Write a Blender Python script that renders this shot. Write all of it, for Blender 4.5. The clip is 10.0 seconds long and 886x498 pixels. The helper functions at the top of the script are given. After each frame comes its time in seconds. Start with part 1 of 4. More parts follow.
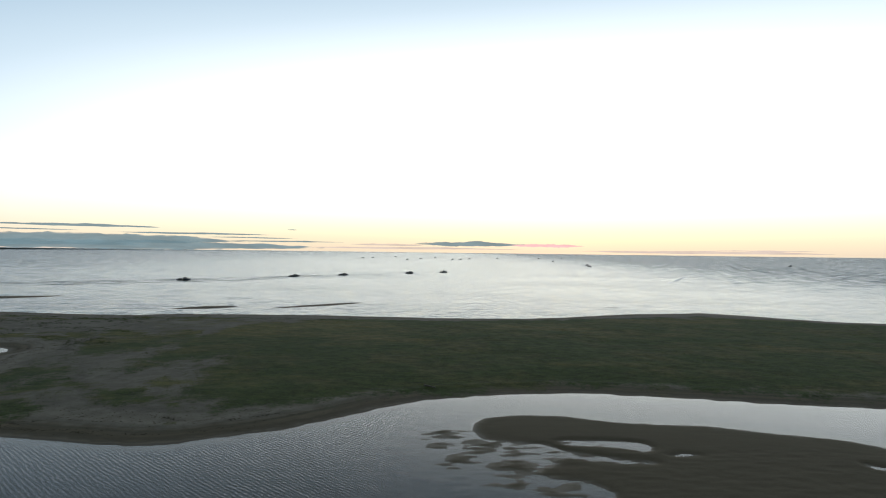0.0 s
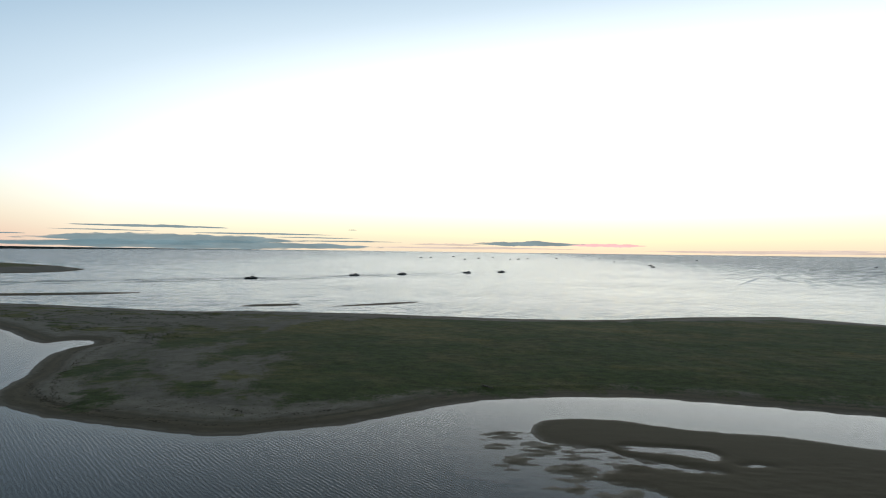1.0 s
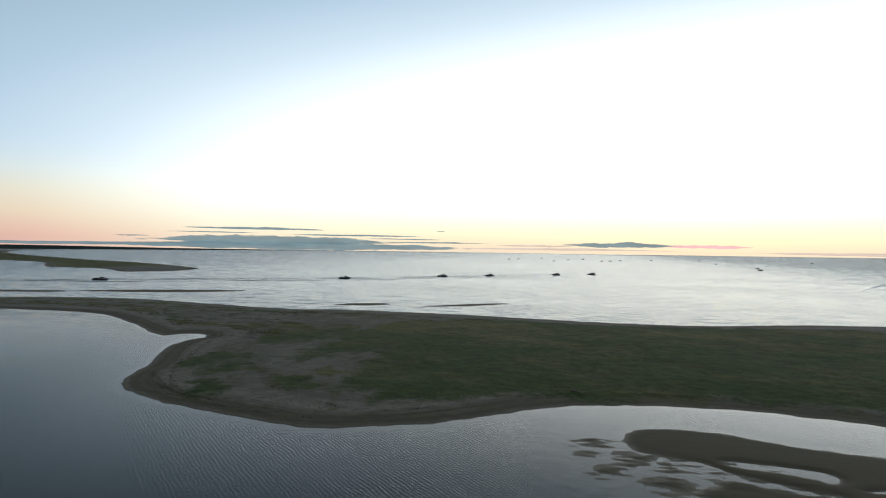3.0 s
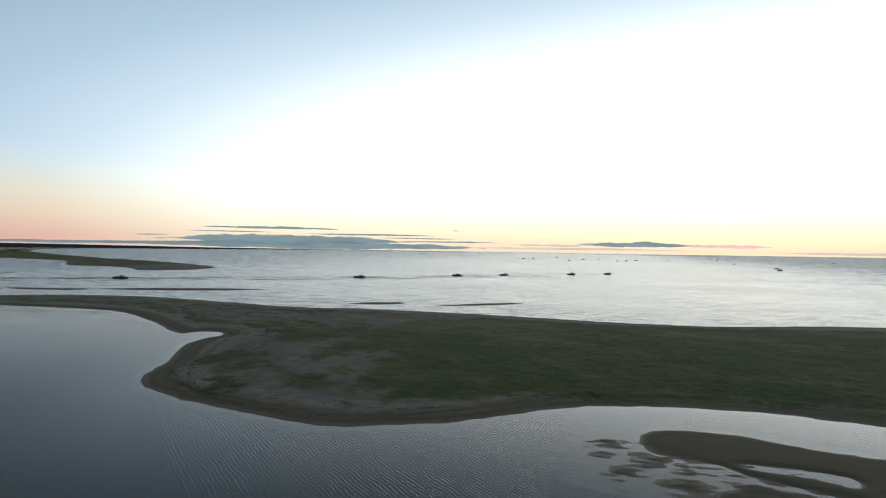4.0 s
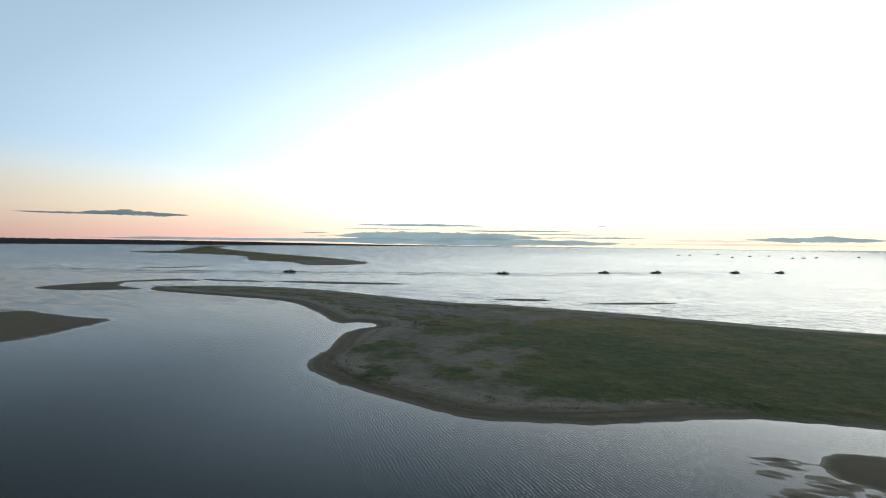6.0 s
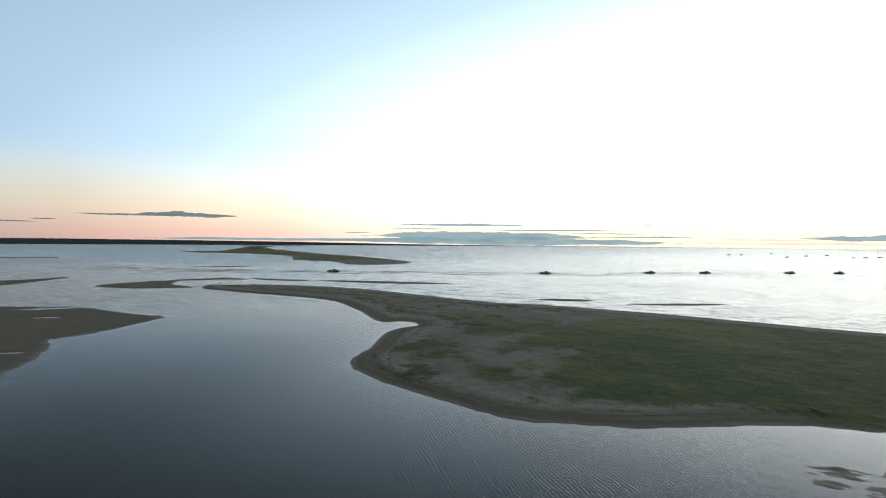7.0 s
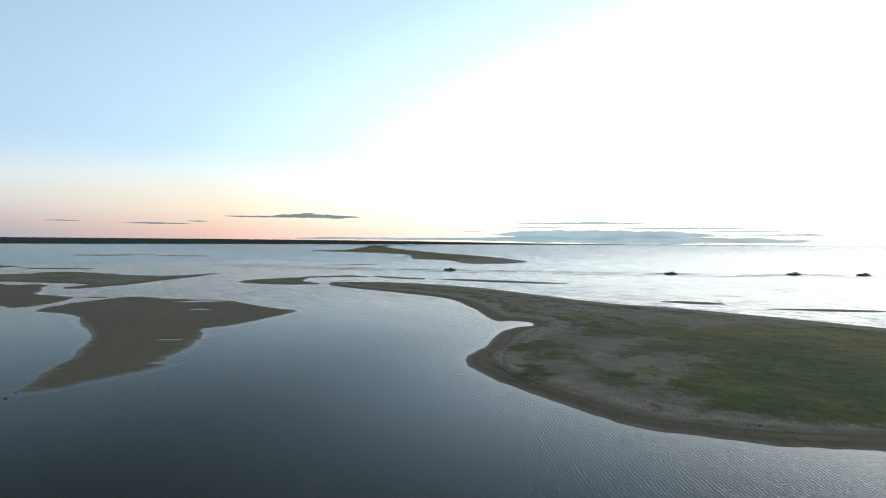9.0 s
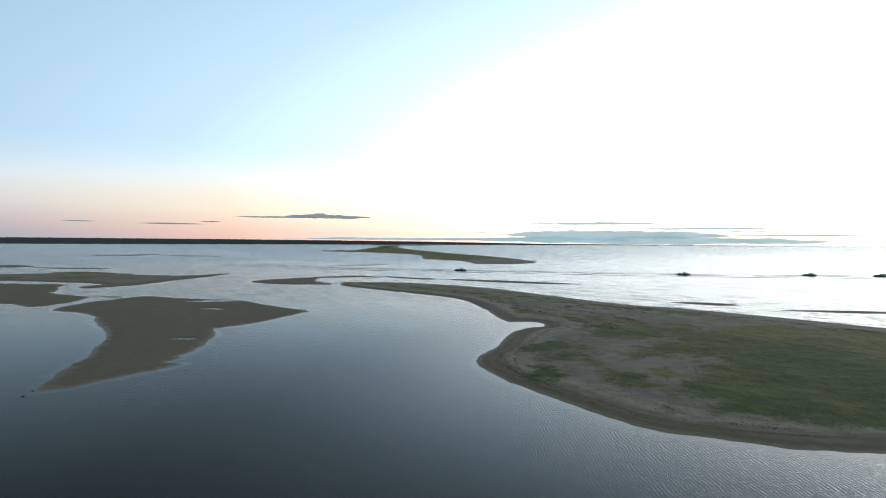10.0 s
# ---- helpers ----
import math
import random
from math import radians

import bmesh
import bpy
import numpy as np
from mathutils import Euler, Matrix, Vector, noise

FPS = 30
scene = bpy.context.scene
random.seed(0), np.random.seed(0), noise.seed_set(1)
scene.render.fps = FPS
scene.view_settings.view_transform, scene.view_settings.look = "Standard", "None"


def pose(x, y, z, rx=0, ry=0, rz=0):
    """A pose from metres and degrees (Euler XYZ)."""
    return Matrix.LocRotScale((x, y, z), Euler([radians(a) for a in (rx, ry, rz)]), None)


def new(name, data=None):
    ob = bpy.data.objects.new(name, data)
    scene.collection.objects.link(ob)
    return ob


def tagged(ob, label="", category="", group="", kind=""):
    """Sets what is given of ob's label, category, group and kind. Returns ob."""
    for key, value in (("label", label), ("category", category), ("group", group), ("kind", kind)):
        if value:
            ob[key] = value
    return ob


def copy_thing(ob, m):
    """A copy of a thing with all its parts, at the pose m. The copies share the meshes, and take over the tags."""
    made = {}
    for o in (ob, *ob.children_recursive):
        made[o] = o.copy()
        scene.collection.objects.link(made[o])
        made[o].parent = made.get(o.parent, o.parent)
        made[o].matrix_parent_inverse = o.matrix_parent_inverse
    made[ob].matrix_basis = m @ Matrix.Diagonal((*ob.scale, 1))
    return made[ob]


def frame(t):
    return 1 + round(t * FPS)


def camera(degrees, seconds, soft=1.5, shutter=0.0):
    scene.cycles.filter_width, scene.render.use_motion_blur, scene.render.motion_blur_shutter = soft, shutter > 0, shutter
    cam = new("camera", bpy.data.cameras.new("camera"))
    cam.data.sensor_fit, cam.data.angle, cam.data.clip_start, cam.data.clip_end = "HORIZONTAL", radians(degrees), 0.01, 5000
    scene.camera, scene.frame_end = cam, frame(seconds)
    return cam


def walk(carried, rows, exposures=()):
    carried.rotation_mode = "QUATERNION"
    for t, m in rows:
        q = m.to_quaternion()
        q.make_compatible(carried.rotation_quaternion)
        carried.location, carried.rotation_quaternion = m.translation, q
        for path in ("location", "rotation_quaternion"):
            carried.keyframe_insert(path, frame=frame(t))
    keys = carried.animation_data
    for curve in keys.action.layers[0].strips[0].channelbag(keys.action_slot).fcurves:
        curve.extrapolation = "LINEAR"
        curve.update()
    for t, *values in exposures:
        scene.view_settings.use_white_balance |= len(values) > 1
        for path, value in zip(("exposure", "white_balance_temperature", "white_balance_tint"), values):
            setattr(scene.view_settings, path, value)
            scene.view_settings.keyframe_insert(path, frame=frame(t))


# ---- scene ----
cam = camera(77.48, 10.0, soft=1.05)
# a hovering camera 28 m over the water that pans to its left: seconds, yaw, pitch, roll
EYE = 28.0
PAN = [
    (0, 0.000, 0.055, -0.733),
    (0.5, 2.364, -0.017, -0.657),
    (1, 5.970, -0.036, -0.755),
    (1.5, 9.903, -0.076, -0.753),
    (2, 12.153, -0.021, -0.790),
    (2.5, 13.788, -0.005, -0.801),
    (2.7, 14.450, -0.010, -0.810),
    (3.8, 15.950, -0.080, -0.890),
    (4, 16.551, -0.112, -0.902),
    (4.5, 19.926, -0.253, -0.903),
    (5, 26.248, -0.442, -0.866),
    (5.5, 29.543, -0.613, -0.790),
    (5.7, 30.420, -0.650, -0.760),
    (6.8, 34.220, -0.760, -0.600),
    (7, 35.623, -0.774, -0.577),
    (7.5, 38.214, -0.773, -0.600),
    (8, 40.897, -0.834, -0.565),
    (8.5, 45.083, -0.948, -0.517),
    (9, 47.537, -0.965, -0.383),
    (9.5, 48.503, -0.991, -0.339),
    (10, 48.669, -0.936, -0.401),
]
EXPOSURES = [(0.0, 0.0), (2.0, 0.0), (4.0, 0.0), (4.6, 0.08), (5.2, 0.26), (7.5, 0.60), (9.0, 0.87), (10.0, 0.90)]
walk(cam, [(t, pose(0, 0, EYE, 90 + pitch, roll, yaw)) for t, yaw, pitch, roll in PAN], EXPOSURES)


# ---- small node helpers ----
class Nodes:
    """A thin wrapper to add and link nodes of one tree."""

    def __init__(self, tree):
        self.tree = tree
        tree.nodes.clear()

    def add(self, kind, inputs=None, operation="", data_type="", smooth=False, clamp=False, attribute=""):
        node = self.tree.nodes.new(kind)
        if operation:
            node.operation = operation
        if data_type:
            node.data_type = data_type
        if smooth:
            node.interpolation_type = "SMOOTHSTEP"
        if clamp:
            node.use_clamp = True
        if attribute:
            node.attribute_name = attribute
        for key, value in (inputs or {}).items():
            self.put(node.inputs[key], value)
        return node

    def put(self, socket, value):
        if hasattr(value, "is_output"):
            self.tree.links.new(value, socket)
        else:
            socket.default_value = value[:3] if socket.type == "VECTOR" and len(value) == 4 else value

    def math(self, op, a, b=0.0, c=0.0, clamp=False):
        return self.add("ShaderNodeMath", {0: a, 1: b, 2: c}, operation=op, clamp=clamp).outputs[0]

    def ramp(self, fac, stops, ease="LINEAR"):
        node = self.add("ShaderNodeValToRGB", {"Fac": fac})
        node.color_ramp.interpolation = ease
        els = node.color_ramp.elements
        for i, (at, colour) in enumerate(stops):
            el = els[i] if i < 2 else els.new(at)
            el.position = at
            el.color = (*colour, 1)
        return node.outputs[0]

    def step(self, value, low, high, out0=0.0, out1=1.0):
        return self.add("ShaderNodeMapRange", {0: value, 1: low, 2: high, 3: out0, 4: out1}, smooth=True).outputs[0]

    def mix(self, fac, a, b):
        node = self.add("ShaderNodeMix", data_type="RGBA")
        self.put(node.inputs[0], fac)
        self.put(node.inputs[6], a)
        self.put(node.inputs[7], b)
        return node.outputs[2]

    def noise(self, vector, scale, detail=3.0, rough=0.55, distortion=0.0):
        return self.add("ShaderNodeTexNoise", {"Vector": vector, "Scale": scale, "Detail": detail, "Roughness": rough, "Distortion": distortion}).outputs["Fac"]

    def mapping(self, vector, rot=0.0, scale=(1, 1, 1)):
        return self.add("ShaderNodeMapping", {"Vector": vector, "Rotation": (0, 0, radians(rot)), "Scale": scale}).outputs[0]


def rgb(r, g, b):
    return (r, g, b, 1.0)


# ---- sky: dusk, the sun just under the horizon ----
SUN_AZIMUTH = -12.0
world = bpy.data.worlds.new("dusk_sky")
world.use_nodes = True
scene.world = world
n = Nodes(world.node_tree)
way = n.add("ShaderNodeTexCoord").outputs["Generated"]
flat = n.add("ShaderNodeVectorMath", {0: n.add("ShaderNodeVectorMath", {0: way, 1: (1, 1, 0)}, operation="MULTIPLY").outputs[0]}, operation="NORMALIZE").outputs[0]
sunward = (-math.sin(radians(SUN_AZIMUTH)), math.cos(radians(SUN_AZIMUTH)), 0)
cosine = n.add("ShaderNodeVectorMath", {0: flat, 1: sunward}, operation="DOT_PRODUCT").outputs["Value"]
off = n.math("MULTIPLY", n.math("ARCCOSINE", cosine), 180 / math.pi)
up = n.math("MULTIPLY", n.math("ARCSINE", n.math("MAXIMUM", n.add("ShaderNodeSeparateXYZ", {0: way}).outputs[2], 0.0)), 180 / math.pi)
GLOW = 2.0  # strength of the sky; the tables hold radiance


def sky_ramp(angle, most, table):
    return n.ramp(n.math("DIVIDE", angle, most), [(a / most, tuple(v / GLOW for v in colour)) for a, colour in table])


# the glow spreads further along the horizon than up the sky
spread = n.math("SQRT", n.math("ADD", n.math("POWER", n.math("DIVIDE", off, 2.7), 2.0), n.math("POWER", up, 2.0)))
dome = sky_ramp(spread, 90.0, [(0, (2.0, 2.0, 1.8)), (6, (2.0, 2.05, 1.95)), (12, (1.85, 1.95, 1.92)), (17, (1.36, 1.48, 1.52)), (20.7, (.96, 1.08, 1.17)), (24, (.67, .82, .94)), (28, (.455, .615, .765)), (33, (.325, .455, .58)), (38, (.262, .378, .48)), (43, (.205, .31, .405)), (50, (.165, .245, .295)), (60, (.15, .205, .232)), (90, (.225, .255, .252))])
BANDS = [  # degrees from the sunset, then degrees up and radiance
    (0, [(0, (.98, .83, .60)), (1, (1.08, .98, .66)), (2, (1.22, 1.18, .78)), (3, (1.40, 1.38, .98)), (4, (1.6, 1.62, 1.22)), (6, (1.85, 1.92, 1.65)), (9, (1.95, 2.0, 1.9))]),
    (50, [(0, (.88, .72, .56)), (1, (.98, .83, .63)), (2, (1.02, .94, .74)), (4, (1.10, 1.11, .98)), (6, (1.14, 1.20, 1.10)), (10, (1.0, 1.10, 1.13))]),
    (64, [(0, (.76, .49, .42)), (0.7, (.79, .51, .42)), (2.7, (.84, .70, .54)), (4.5, (.82, .79, .66)), (6.5, (.76, .83, .78)), (10, (.62, .76, .86))]),
    (82, [(0, (.46, .31, .27)), (0.7, (.50, .34, .285)), (2.8, (.54, .465, .37)), (6.6, (.52, .55, .52)), (10, (.40, .52, .61))]),
    (100, [(0, (.225, .235, .27)), (0.5, (.24, .242, .272)), (1.4, (.315, .275, .285)), (3.2, (.38, .375, .37)), (5.5, (.40, .45, .47)), (10, (.30, .395, .475))]),
    (180, [(0, (.19, .23, .27)), (4, (.26, .26, .28)), (10, (.20, .25, .28))]),
]
low = sky_ramp(up, 12.0, BANDS[0][1])
for (near_off, _), (far_off, table) in zip(BANDS, BANDS[1:]):
    share = n.add("ShaderNodeMapRange", {0: off, 1: float(near_off), 2: float(far_off), 3: 0.0, 4: 1.0}).outputs[0]
    low = n.mix(share, low, sky_ramp(up, 12.0, table))
sky = n.mix(n.step(up, 4.0, 10.0), low, dome)
air = n.add("ShaderNodeTexSky")
air.sky_type, air.sun_disc, air.sun_elevation, air.sun_rotation = "NISHITA", False, radians(0.5), radians(-SUN_AZIMUTH)
back1 = n.add("ShaderNodeBackground", {"Color": sky, "Strength": GLOW})
back2 = n.add("ShaderNodeBackground", {"Color": air.outputs[0], "Strength": 0.01})
n.add("ShaderNodeOutputWorld", {"Surface": n.add("ShaderNodeAddShader", {0: back1.outputs[0], 1: back2.outputs[0]}).outputs[0]})


# ---- materials ----
def material(name):
    m = bpy.data.materials.new(name)
    m.use_nodes = True
    return m, Nodes(m.node_tree)


def finish(n, shader):
    n.add("ShaderNodeOutputMaterial", {"Surface": shader})


def plain(name, colour, roughness=0.7, metal=0.0, vary=0.25, scale=3.0, bump=0.0):
    """A painted or raw surface with grain at two scales."""
    m, n = material(name)
    at = n.add("ShaderNodeTexCoord").outputs["Object"]
    coarse, fine = n.noise(at, scale, 4), n.noise(at, scale * 9, 3)
    k = n.math("MULTIPLY_ADD", n.math("ADD", n.math("MULTIPLY", coarse, 0.65), n.math("MULTIPLY", fine, 0.35)), 2 * vary, 1 - vary)
    tone = n.add("ShaderNodeVectorMath", {0: colour, 3: k}, operation="SCALE").outputs[0]
    b = n.add("ShaderNodeBsdfPrincipled", {"Base Color": tone, "Roughness": roughness, "Metallic": metal})
    if bump:
        n.put(b.inputs["Normal"], n.add("ShaderNodeBump", {"Height": fine, "Strength": bump, "Distance": 0.05}).outputs[0])
    finish(n, b.outputs[0])
    return m


def island_tones(name, tones, roughness=0.8):
    """Each loose piece takes its own tone between those given."""
    m, n = material(name)
    r = n.add("ShaderNodeNewGeometry").outputs["Random Per Island"]
    at = n.add("ShaderNodeNewGeometry").outputs["Position"]
    patch = n.noise(at, 0.09, 4, 0.6)
    k = n.math("ADD", n.math("MULTIPLY", r, 0.45), n.step(patch, 0.3, 0.7, 0.0, 0.55))
    c = n.ramp(k, [(i / (len(tones) - 1), t) for i, t in enumerate(tones)])
    leaf = n.add("ShaderNodeBsdfDiffuse", {"Color": c, "Roughness": roughness})
    through_leaf = n.add("ShaderNodeBsdfTranslucent", {"Color": c})
    finish(n, n.add("ShaderNodeMixShader", {0: 0.55, 1: leaf.outputs[0], 2: through_leaf.outputs[0]}).outputs[0])
    return m


def straw_patches(n, at):
    """Where the turf has dried to straw, mostly towards the sea."""
    xyz = n.add("ShaderNodeSeparateXYZ", {0: at})
    seaward = n.math("MULTIPLY_ADD", n.step(n.math("MULTIPLY_ADD", xyz.outputs[0], -0.25, xyz.outputs[1]), 125.0, 215.0), n.step(xyz.outputs[0], 30.0, -40.0, 0.06, 0.20), -0.07)
    return n.step(n.math("ADD", n.noise(n.mapping(at, 10, (0.5, 1, 1)), 0.035, 5, 0.65), seaward), 0.43, 0.66)


def tuft_shade(n, at):
    """Lighter and darker clumps of plants, a stride and a hand across."""
    k = n.math("ADD", n.math("MULTIPLY", n.noise(n.mapping(at, 12, (0.6, 1, 1)), 0.55, 4, 0.75), 0.6), n.math("MULTIPLY", n.noise(at, 2.4, 3, 0.7), 0.4))
    return n.step(k, 0.36, 0.64, 0.62, 1.38)


def make_grass():
    m, n = material("beach_grass")
    geo = n.add("ShaderNodeNewGeometry")
    r, at = geo.outputs["Random Per Island"], geo.outputs["Position"]
    green = n.ramp(r, [(0.0, (.060, .076, .019)), (0.5, (.077, .095, .024)), (1.0, (.098, .114, .033))])
    dry = n.ramp(r, [(0.0, (.088, .078, .022)), (0.5, (.122, .104, .032)), (1.0, (.160, .132, .046))])
    c = n.add("ShaderNodeVectorMath", {0: n.mix(straw_patches(n, at), green, dry), 3: tuft_shade(n, at)}, operation="SCALE").outputs[0]
    leaf = n.add("ShaderNodeBsdfDiffuse", {"Color": c, "Roughness": 0.8})
    through_leaf = n.add("ShaderNodeBsdfTranslucent", {"Color": c})
    finish(n, n.add("ShaderNodeMixShader", {0: 0.55, 1: leaf.outputs[0], 2: through_leaf.outputs[0]}).outputs[0])
    return m


def make_ground():
    """Sand, wet at the water's edge, mud below it, and a mat of plants where they grow."""
    m, n = material("sand_and_turf")
    geo = n.add("ShaderNodeNewGeometry")
    at = geo.outputs["Position"]
    z = n.add("ShaderNodeSeparateXYZ", {0: at}).outputs[2]
    turf = n.add("ShaderNodeAttribute", attribute="turf").outputs["Fac"]
    mud = n.add("ShaderNodeAttribute", attribute="mud").outputs["Fac"]
    broad, mid, fine = n.noise(at, 0.05, 5, 0.6), n.noise(at, 0.45, 5, 0.6), n.noise(at, 4.0, 4, 0.65)
    streak = n.noise(n.mapping(at, 12, (0.12, 0.9, 1)), 1.0, 5, 0.6)
    dry = n.ramp(n.math("ADD", n.math("MULTIPLY", mid, 0.5), n.math("MULTIPLY", fine, 0.5)), [(0.25, (.088, .073, .056)), (0.5, (.142, .121, .096)), (0.75, (.202, .176, .143))])
    wet = n.ramp(n.math("ADD", n.math("MULTIPLY", n.math("ADD", streak, broad), 0.3), n.math("MULTIPLY", fine, 0.4)), [(0.3, (.088, .069, .045)), (0.55, (.114, .090, .060)), (0.8, (.142, .113, .077))])
    wet = n.mix(n.step(n.noise(n.mapping(at, 20, (0.6, 1, 1)), 0.16, 5, 0.7), 0.44, 0.64, 0.0, 0.45), wet, rgb(.112, .086, .058))
    band = n.noise(n.add("ShaderNodeCombineXYZ", {0: n.math("MULTIPLY", z, 9.0), 1: n.math("MULTIPLY", mid, 0.8), 2: n.math("MULTIPLY", broad, 3.0)}).outputs[0], 1.0, 4, 0.6)
    tide = n.step(band, 0.32, 0.68, n.math("MULTIPLY_ADD", mud, 0.2, 0.74), n.math("MULTIPLY_ADD", mud, -0.14, 1.18))
    edge = n.math("ADD", z, n.math("MULTIPLY", n.math("SUBTRACT", mid, 0.5), 0.22))
    damp = n.math("MAXIMUM", n.step(edge, 0.52, 0.20), mud)
    colour = n.add("ShaderNodeVectorMath", {0: n.mix(damp, dry, wet), 3: tide}, operation="SCALE").outputs[0]
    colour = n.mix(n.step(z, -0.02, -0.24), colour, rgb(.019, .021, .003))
    rust = n.mix(n.step(broad, 0.45, 0.65), rgb(.046, .059, .016), rgb(.074, .070, .024))
    straw = straw_patches(n, at)
    rust = n.mix(straw, rust, rgb(.112, .096, .032))
    turf_tone = n.mix(n.step(streak, 0.42, 0.72, 0.0, 0.7), rust, rgb(.042, .052, .017))
    turf_tone = n.add("ShaderNodeVectorMath", {0: turf_tone, 3: tuft_shade(n, at)}, operation="SCALE").outputs[0]
    spread = n.math("ADD", turf, n.math("MULTIPLY", n.math("SUBTRACT", n.noise(at, 0.9, 7, 0.85), 0.5), 2.2))
    colour = n.mix(n.step(spread, 0.28, 0.84), colour, turf_tone)
    gloss = n.math("MULTIPLY", n.step(edge, 0.14, 0.02), 0.25)
    sheen = n.math("MULTIPLY", n.step(edge, 0.09, 0.0), mud)
    rough = n.math("SUBTRACT", n.math("SUBTRACT", 0.88, gloss), n.math("MULTIPLY", sheen, 0.10))
    relief = n.math("ADD", n.math("MULTIPLY", mid, 0.7), n.math("MULTIPLY", fine, 0.3))
    normal = n.add("ShaderNodeBump", {"Height": relief, "Strength": 0.5, "Distance": 0.12}).outputs[0]
    finish(n, n.add("ShaderNodeBsdfPrincipled", {"Base Color": colour, "Roughness": rough, "Specular IOR Level": n.math("MULTIPLY", n.math("MULTIPLY_ADD", sheen, 0.05, 0.12), n.step(z, -0.12, -0.02)), "Normal": normal}).outputs[0])
    return m


def make_water():
    """Clear brackish water over dark mud: ripples in the lagoon, chop and wind lanes on the open sea."""
    m, n = material("sea_water")
    at = n.add("ShaderNodeNewGeometry").outputs["Position"]
    xyz = n.add("ShaderNodeSeparateXYZ", {0: at})
    x, y = xyz.outputs[0], xyz.outputs[1]
    open_sea = n.add("ShaderNodeAttribute", attribute="open_sea").outputs["Fac"]
    breeze = n.add("ShaderNodeAttribute", attribute="breeze").outputs["Fac"]
    ruffle = n.add("ShaderNodeAttribute", attribute="ruffle").outputs["Fac"]
    offshore = n.step(y, 260.0, 2600.0)
    # ripples, crests square to the wind, as slopes of the surface
    bands = n.add("ShaderNodeTexWave", {"Vector": n.mapping(at, -51), "Scale": 0.60, "Distortion": 5.5, "Detail": 2.0, "Detail Scale": 0.6, "Detail Roughness": 0.5}).outputs["Fac"]
    crests = n.noise(n.mapping(at, -51, (1.0, 0.28, 1.0)), 2.6, 2, 0.5, 0.3)
    small = n.noise(n.mapping(at, -50, (1.0, 0.5, 1.0)), 7.5, 1, 0.5)
    gust = n.step(n.noise(n.mapping(at, -30, (1.0, 0.6, 1.0)), 0.045, 4, 0.55), 0.3, 0.62, 0.6, 1.0)
    force = n.math("MULTIPLY", n.math("MULTIPLY", gust, breeze), 0.52)
    regular = n.math("MULTIPLY", n.math("MULTIPLY", n.math("MULTIPLY", n.math("SUBTRACT", bands, 0.5), n.step(crests, 0.35, 0.6, 0.25, 1.2)), 0.31), breeze)
    uneven = n.math("ADD", n.math("MULTIPLY", n.math("SUBTRACT", crests, 0.5), 0.40), n.math("MULTIPLY", n.math("SUBTRACT", small, 0.5), 0.22))
    pitch = n.math("MULTIPLY", n.math("ADD", regular, uneven), force)
    lagoon = n.add("ShaderNodeCombineXYZ", {0: n.math("MULTIPLY", pitch, 0.57), 1: n.math("MULTIPLY", pitch, 0.82), 2: 1.0}).outputs[0]
    lanes = n.step(n.noise(n.mapping(at, -25, (0.35, 1.0, 1.0)), 0.035, 5, 0.6), 0.36, 0.66, 0.35, 1.0)
    chop = n.add("ShaderNodeTexNoise", {"Vector": n.mapping(at, 15, (0.6, 0.3, 1)), "Scale": 0.9, "Detail": 4.0, "Roughness": 0.7}).outputs["Color"]
    swell = n.noise(n.mapping(at, -4, (0.16, 0.6, 1)), 0.30, 5, 0.75)
    wind = n.step(n.noise(n.mapping(at, 8, (0.3, 1.0, 1)), 0.015, 5, 0.6), 0.32, 0.68, 0.78, 1.0)
    tip = n.add("ShaderNodeVectorMath", {0: chop, 1: (0.5, 0.5, 0.5)}, operation="SUBTRACT").outputs[0]
    tip = n.add("ShaderNodeVectorMath", {0: tip, 3: n.math("MULTIPLY", wind, 0.42)}, operation="SCALE").outputs[0]
    near = n.step(n.noise(n.mapping(at, -6, (0.16, 0.3, 1)), 0.6, 5, 0.8), 0.44, 0.70, 0.0, 0.08)
    far = n.step(n.noise(n.mapping(at, -6, (0.3, 0.10, 1)), 0.36, 5, 0.8), 0.42, 0.68, 0.0, 0.105)
    steep = n.add("ShaderNodeMix", {0: n.step(y, 300.0, 620.0), 2: near, 3: far}, data_type="FLOAT").outputs[0]
    steep = n.math("MULTIPLY", steep, n.math("ADD", n.step(x, 40.0, 520.0, 1.0, 2.7), n.step(x, -260.0, -700.0, 0.0, 1.0)))
    lean = n.math("SUBTRACT", n.math("MULTIPLY_ADD", n.math("SUBTRACT", swell, 0.5), 0.34, n.step(x, 60.0, 600.0, -0.03, -0.09)), n.math("MULTIPLY", steep, wind))
    tip = n.add("ShaderNodeVectorMath", {0: tip, 1: n.add("ShaderNodeCombineXYZ", {0: n.math("MULTIPLY", lean, n.math("ADD", n.step(x, -150.0, -650.0, -0.3, -1.1), n.step(x, 80.0, 500.0, 0.0, 0.8))), 1: lean, 2: 0.0}).outputs[0]}, operation="ADD").outputs[0]
    sea = n.add("ShaderNodeVectorMath", {0: n.add("ShaderNodeVectorMath", {0: tip, 1: (1, 1, 0)}, operation="MULTIPLY").outputs[0], 1: (0, 0, 1)}, operation="ADD").outputs[0]
    slope = n.add("ShaderNodeMix", {0: open_sea, 4: lagoon, 5: sea}, data_type="VECTOR").outputs[1]
    normal = n.add("ShaderNodeVectorMath", {0: slope}, operation="NORMALIZE").outputs[0]
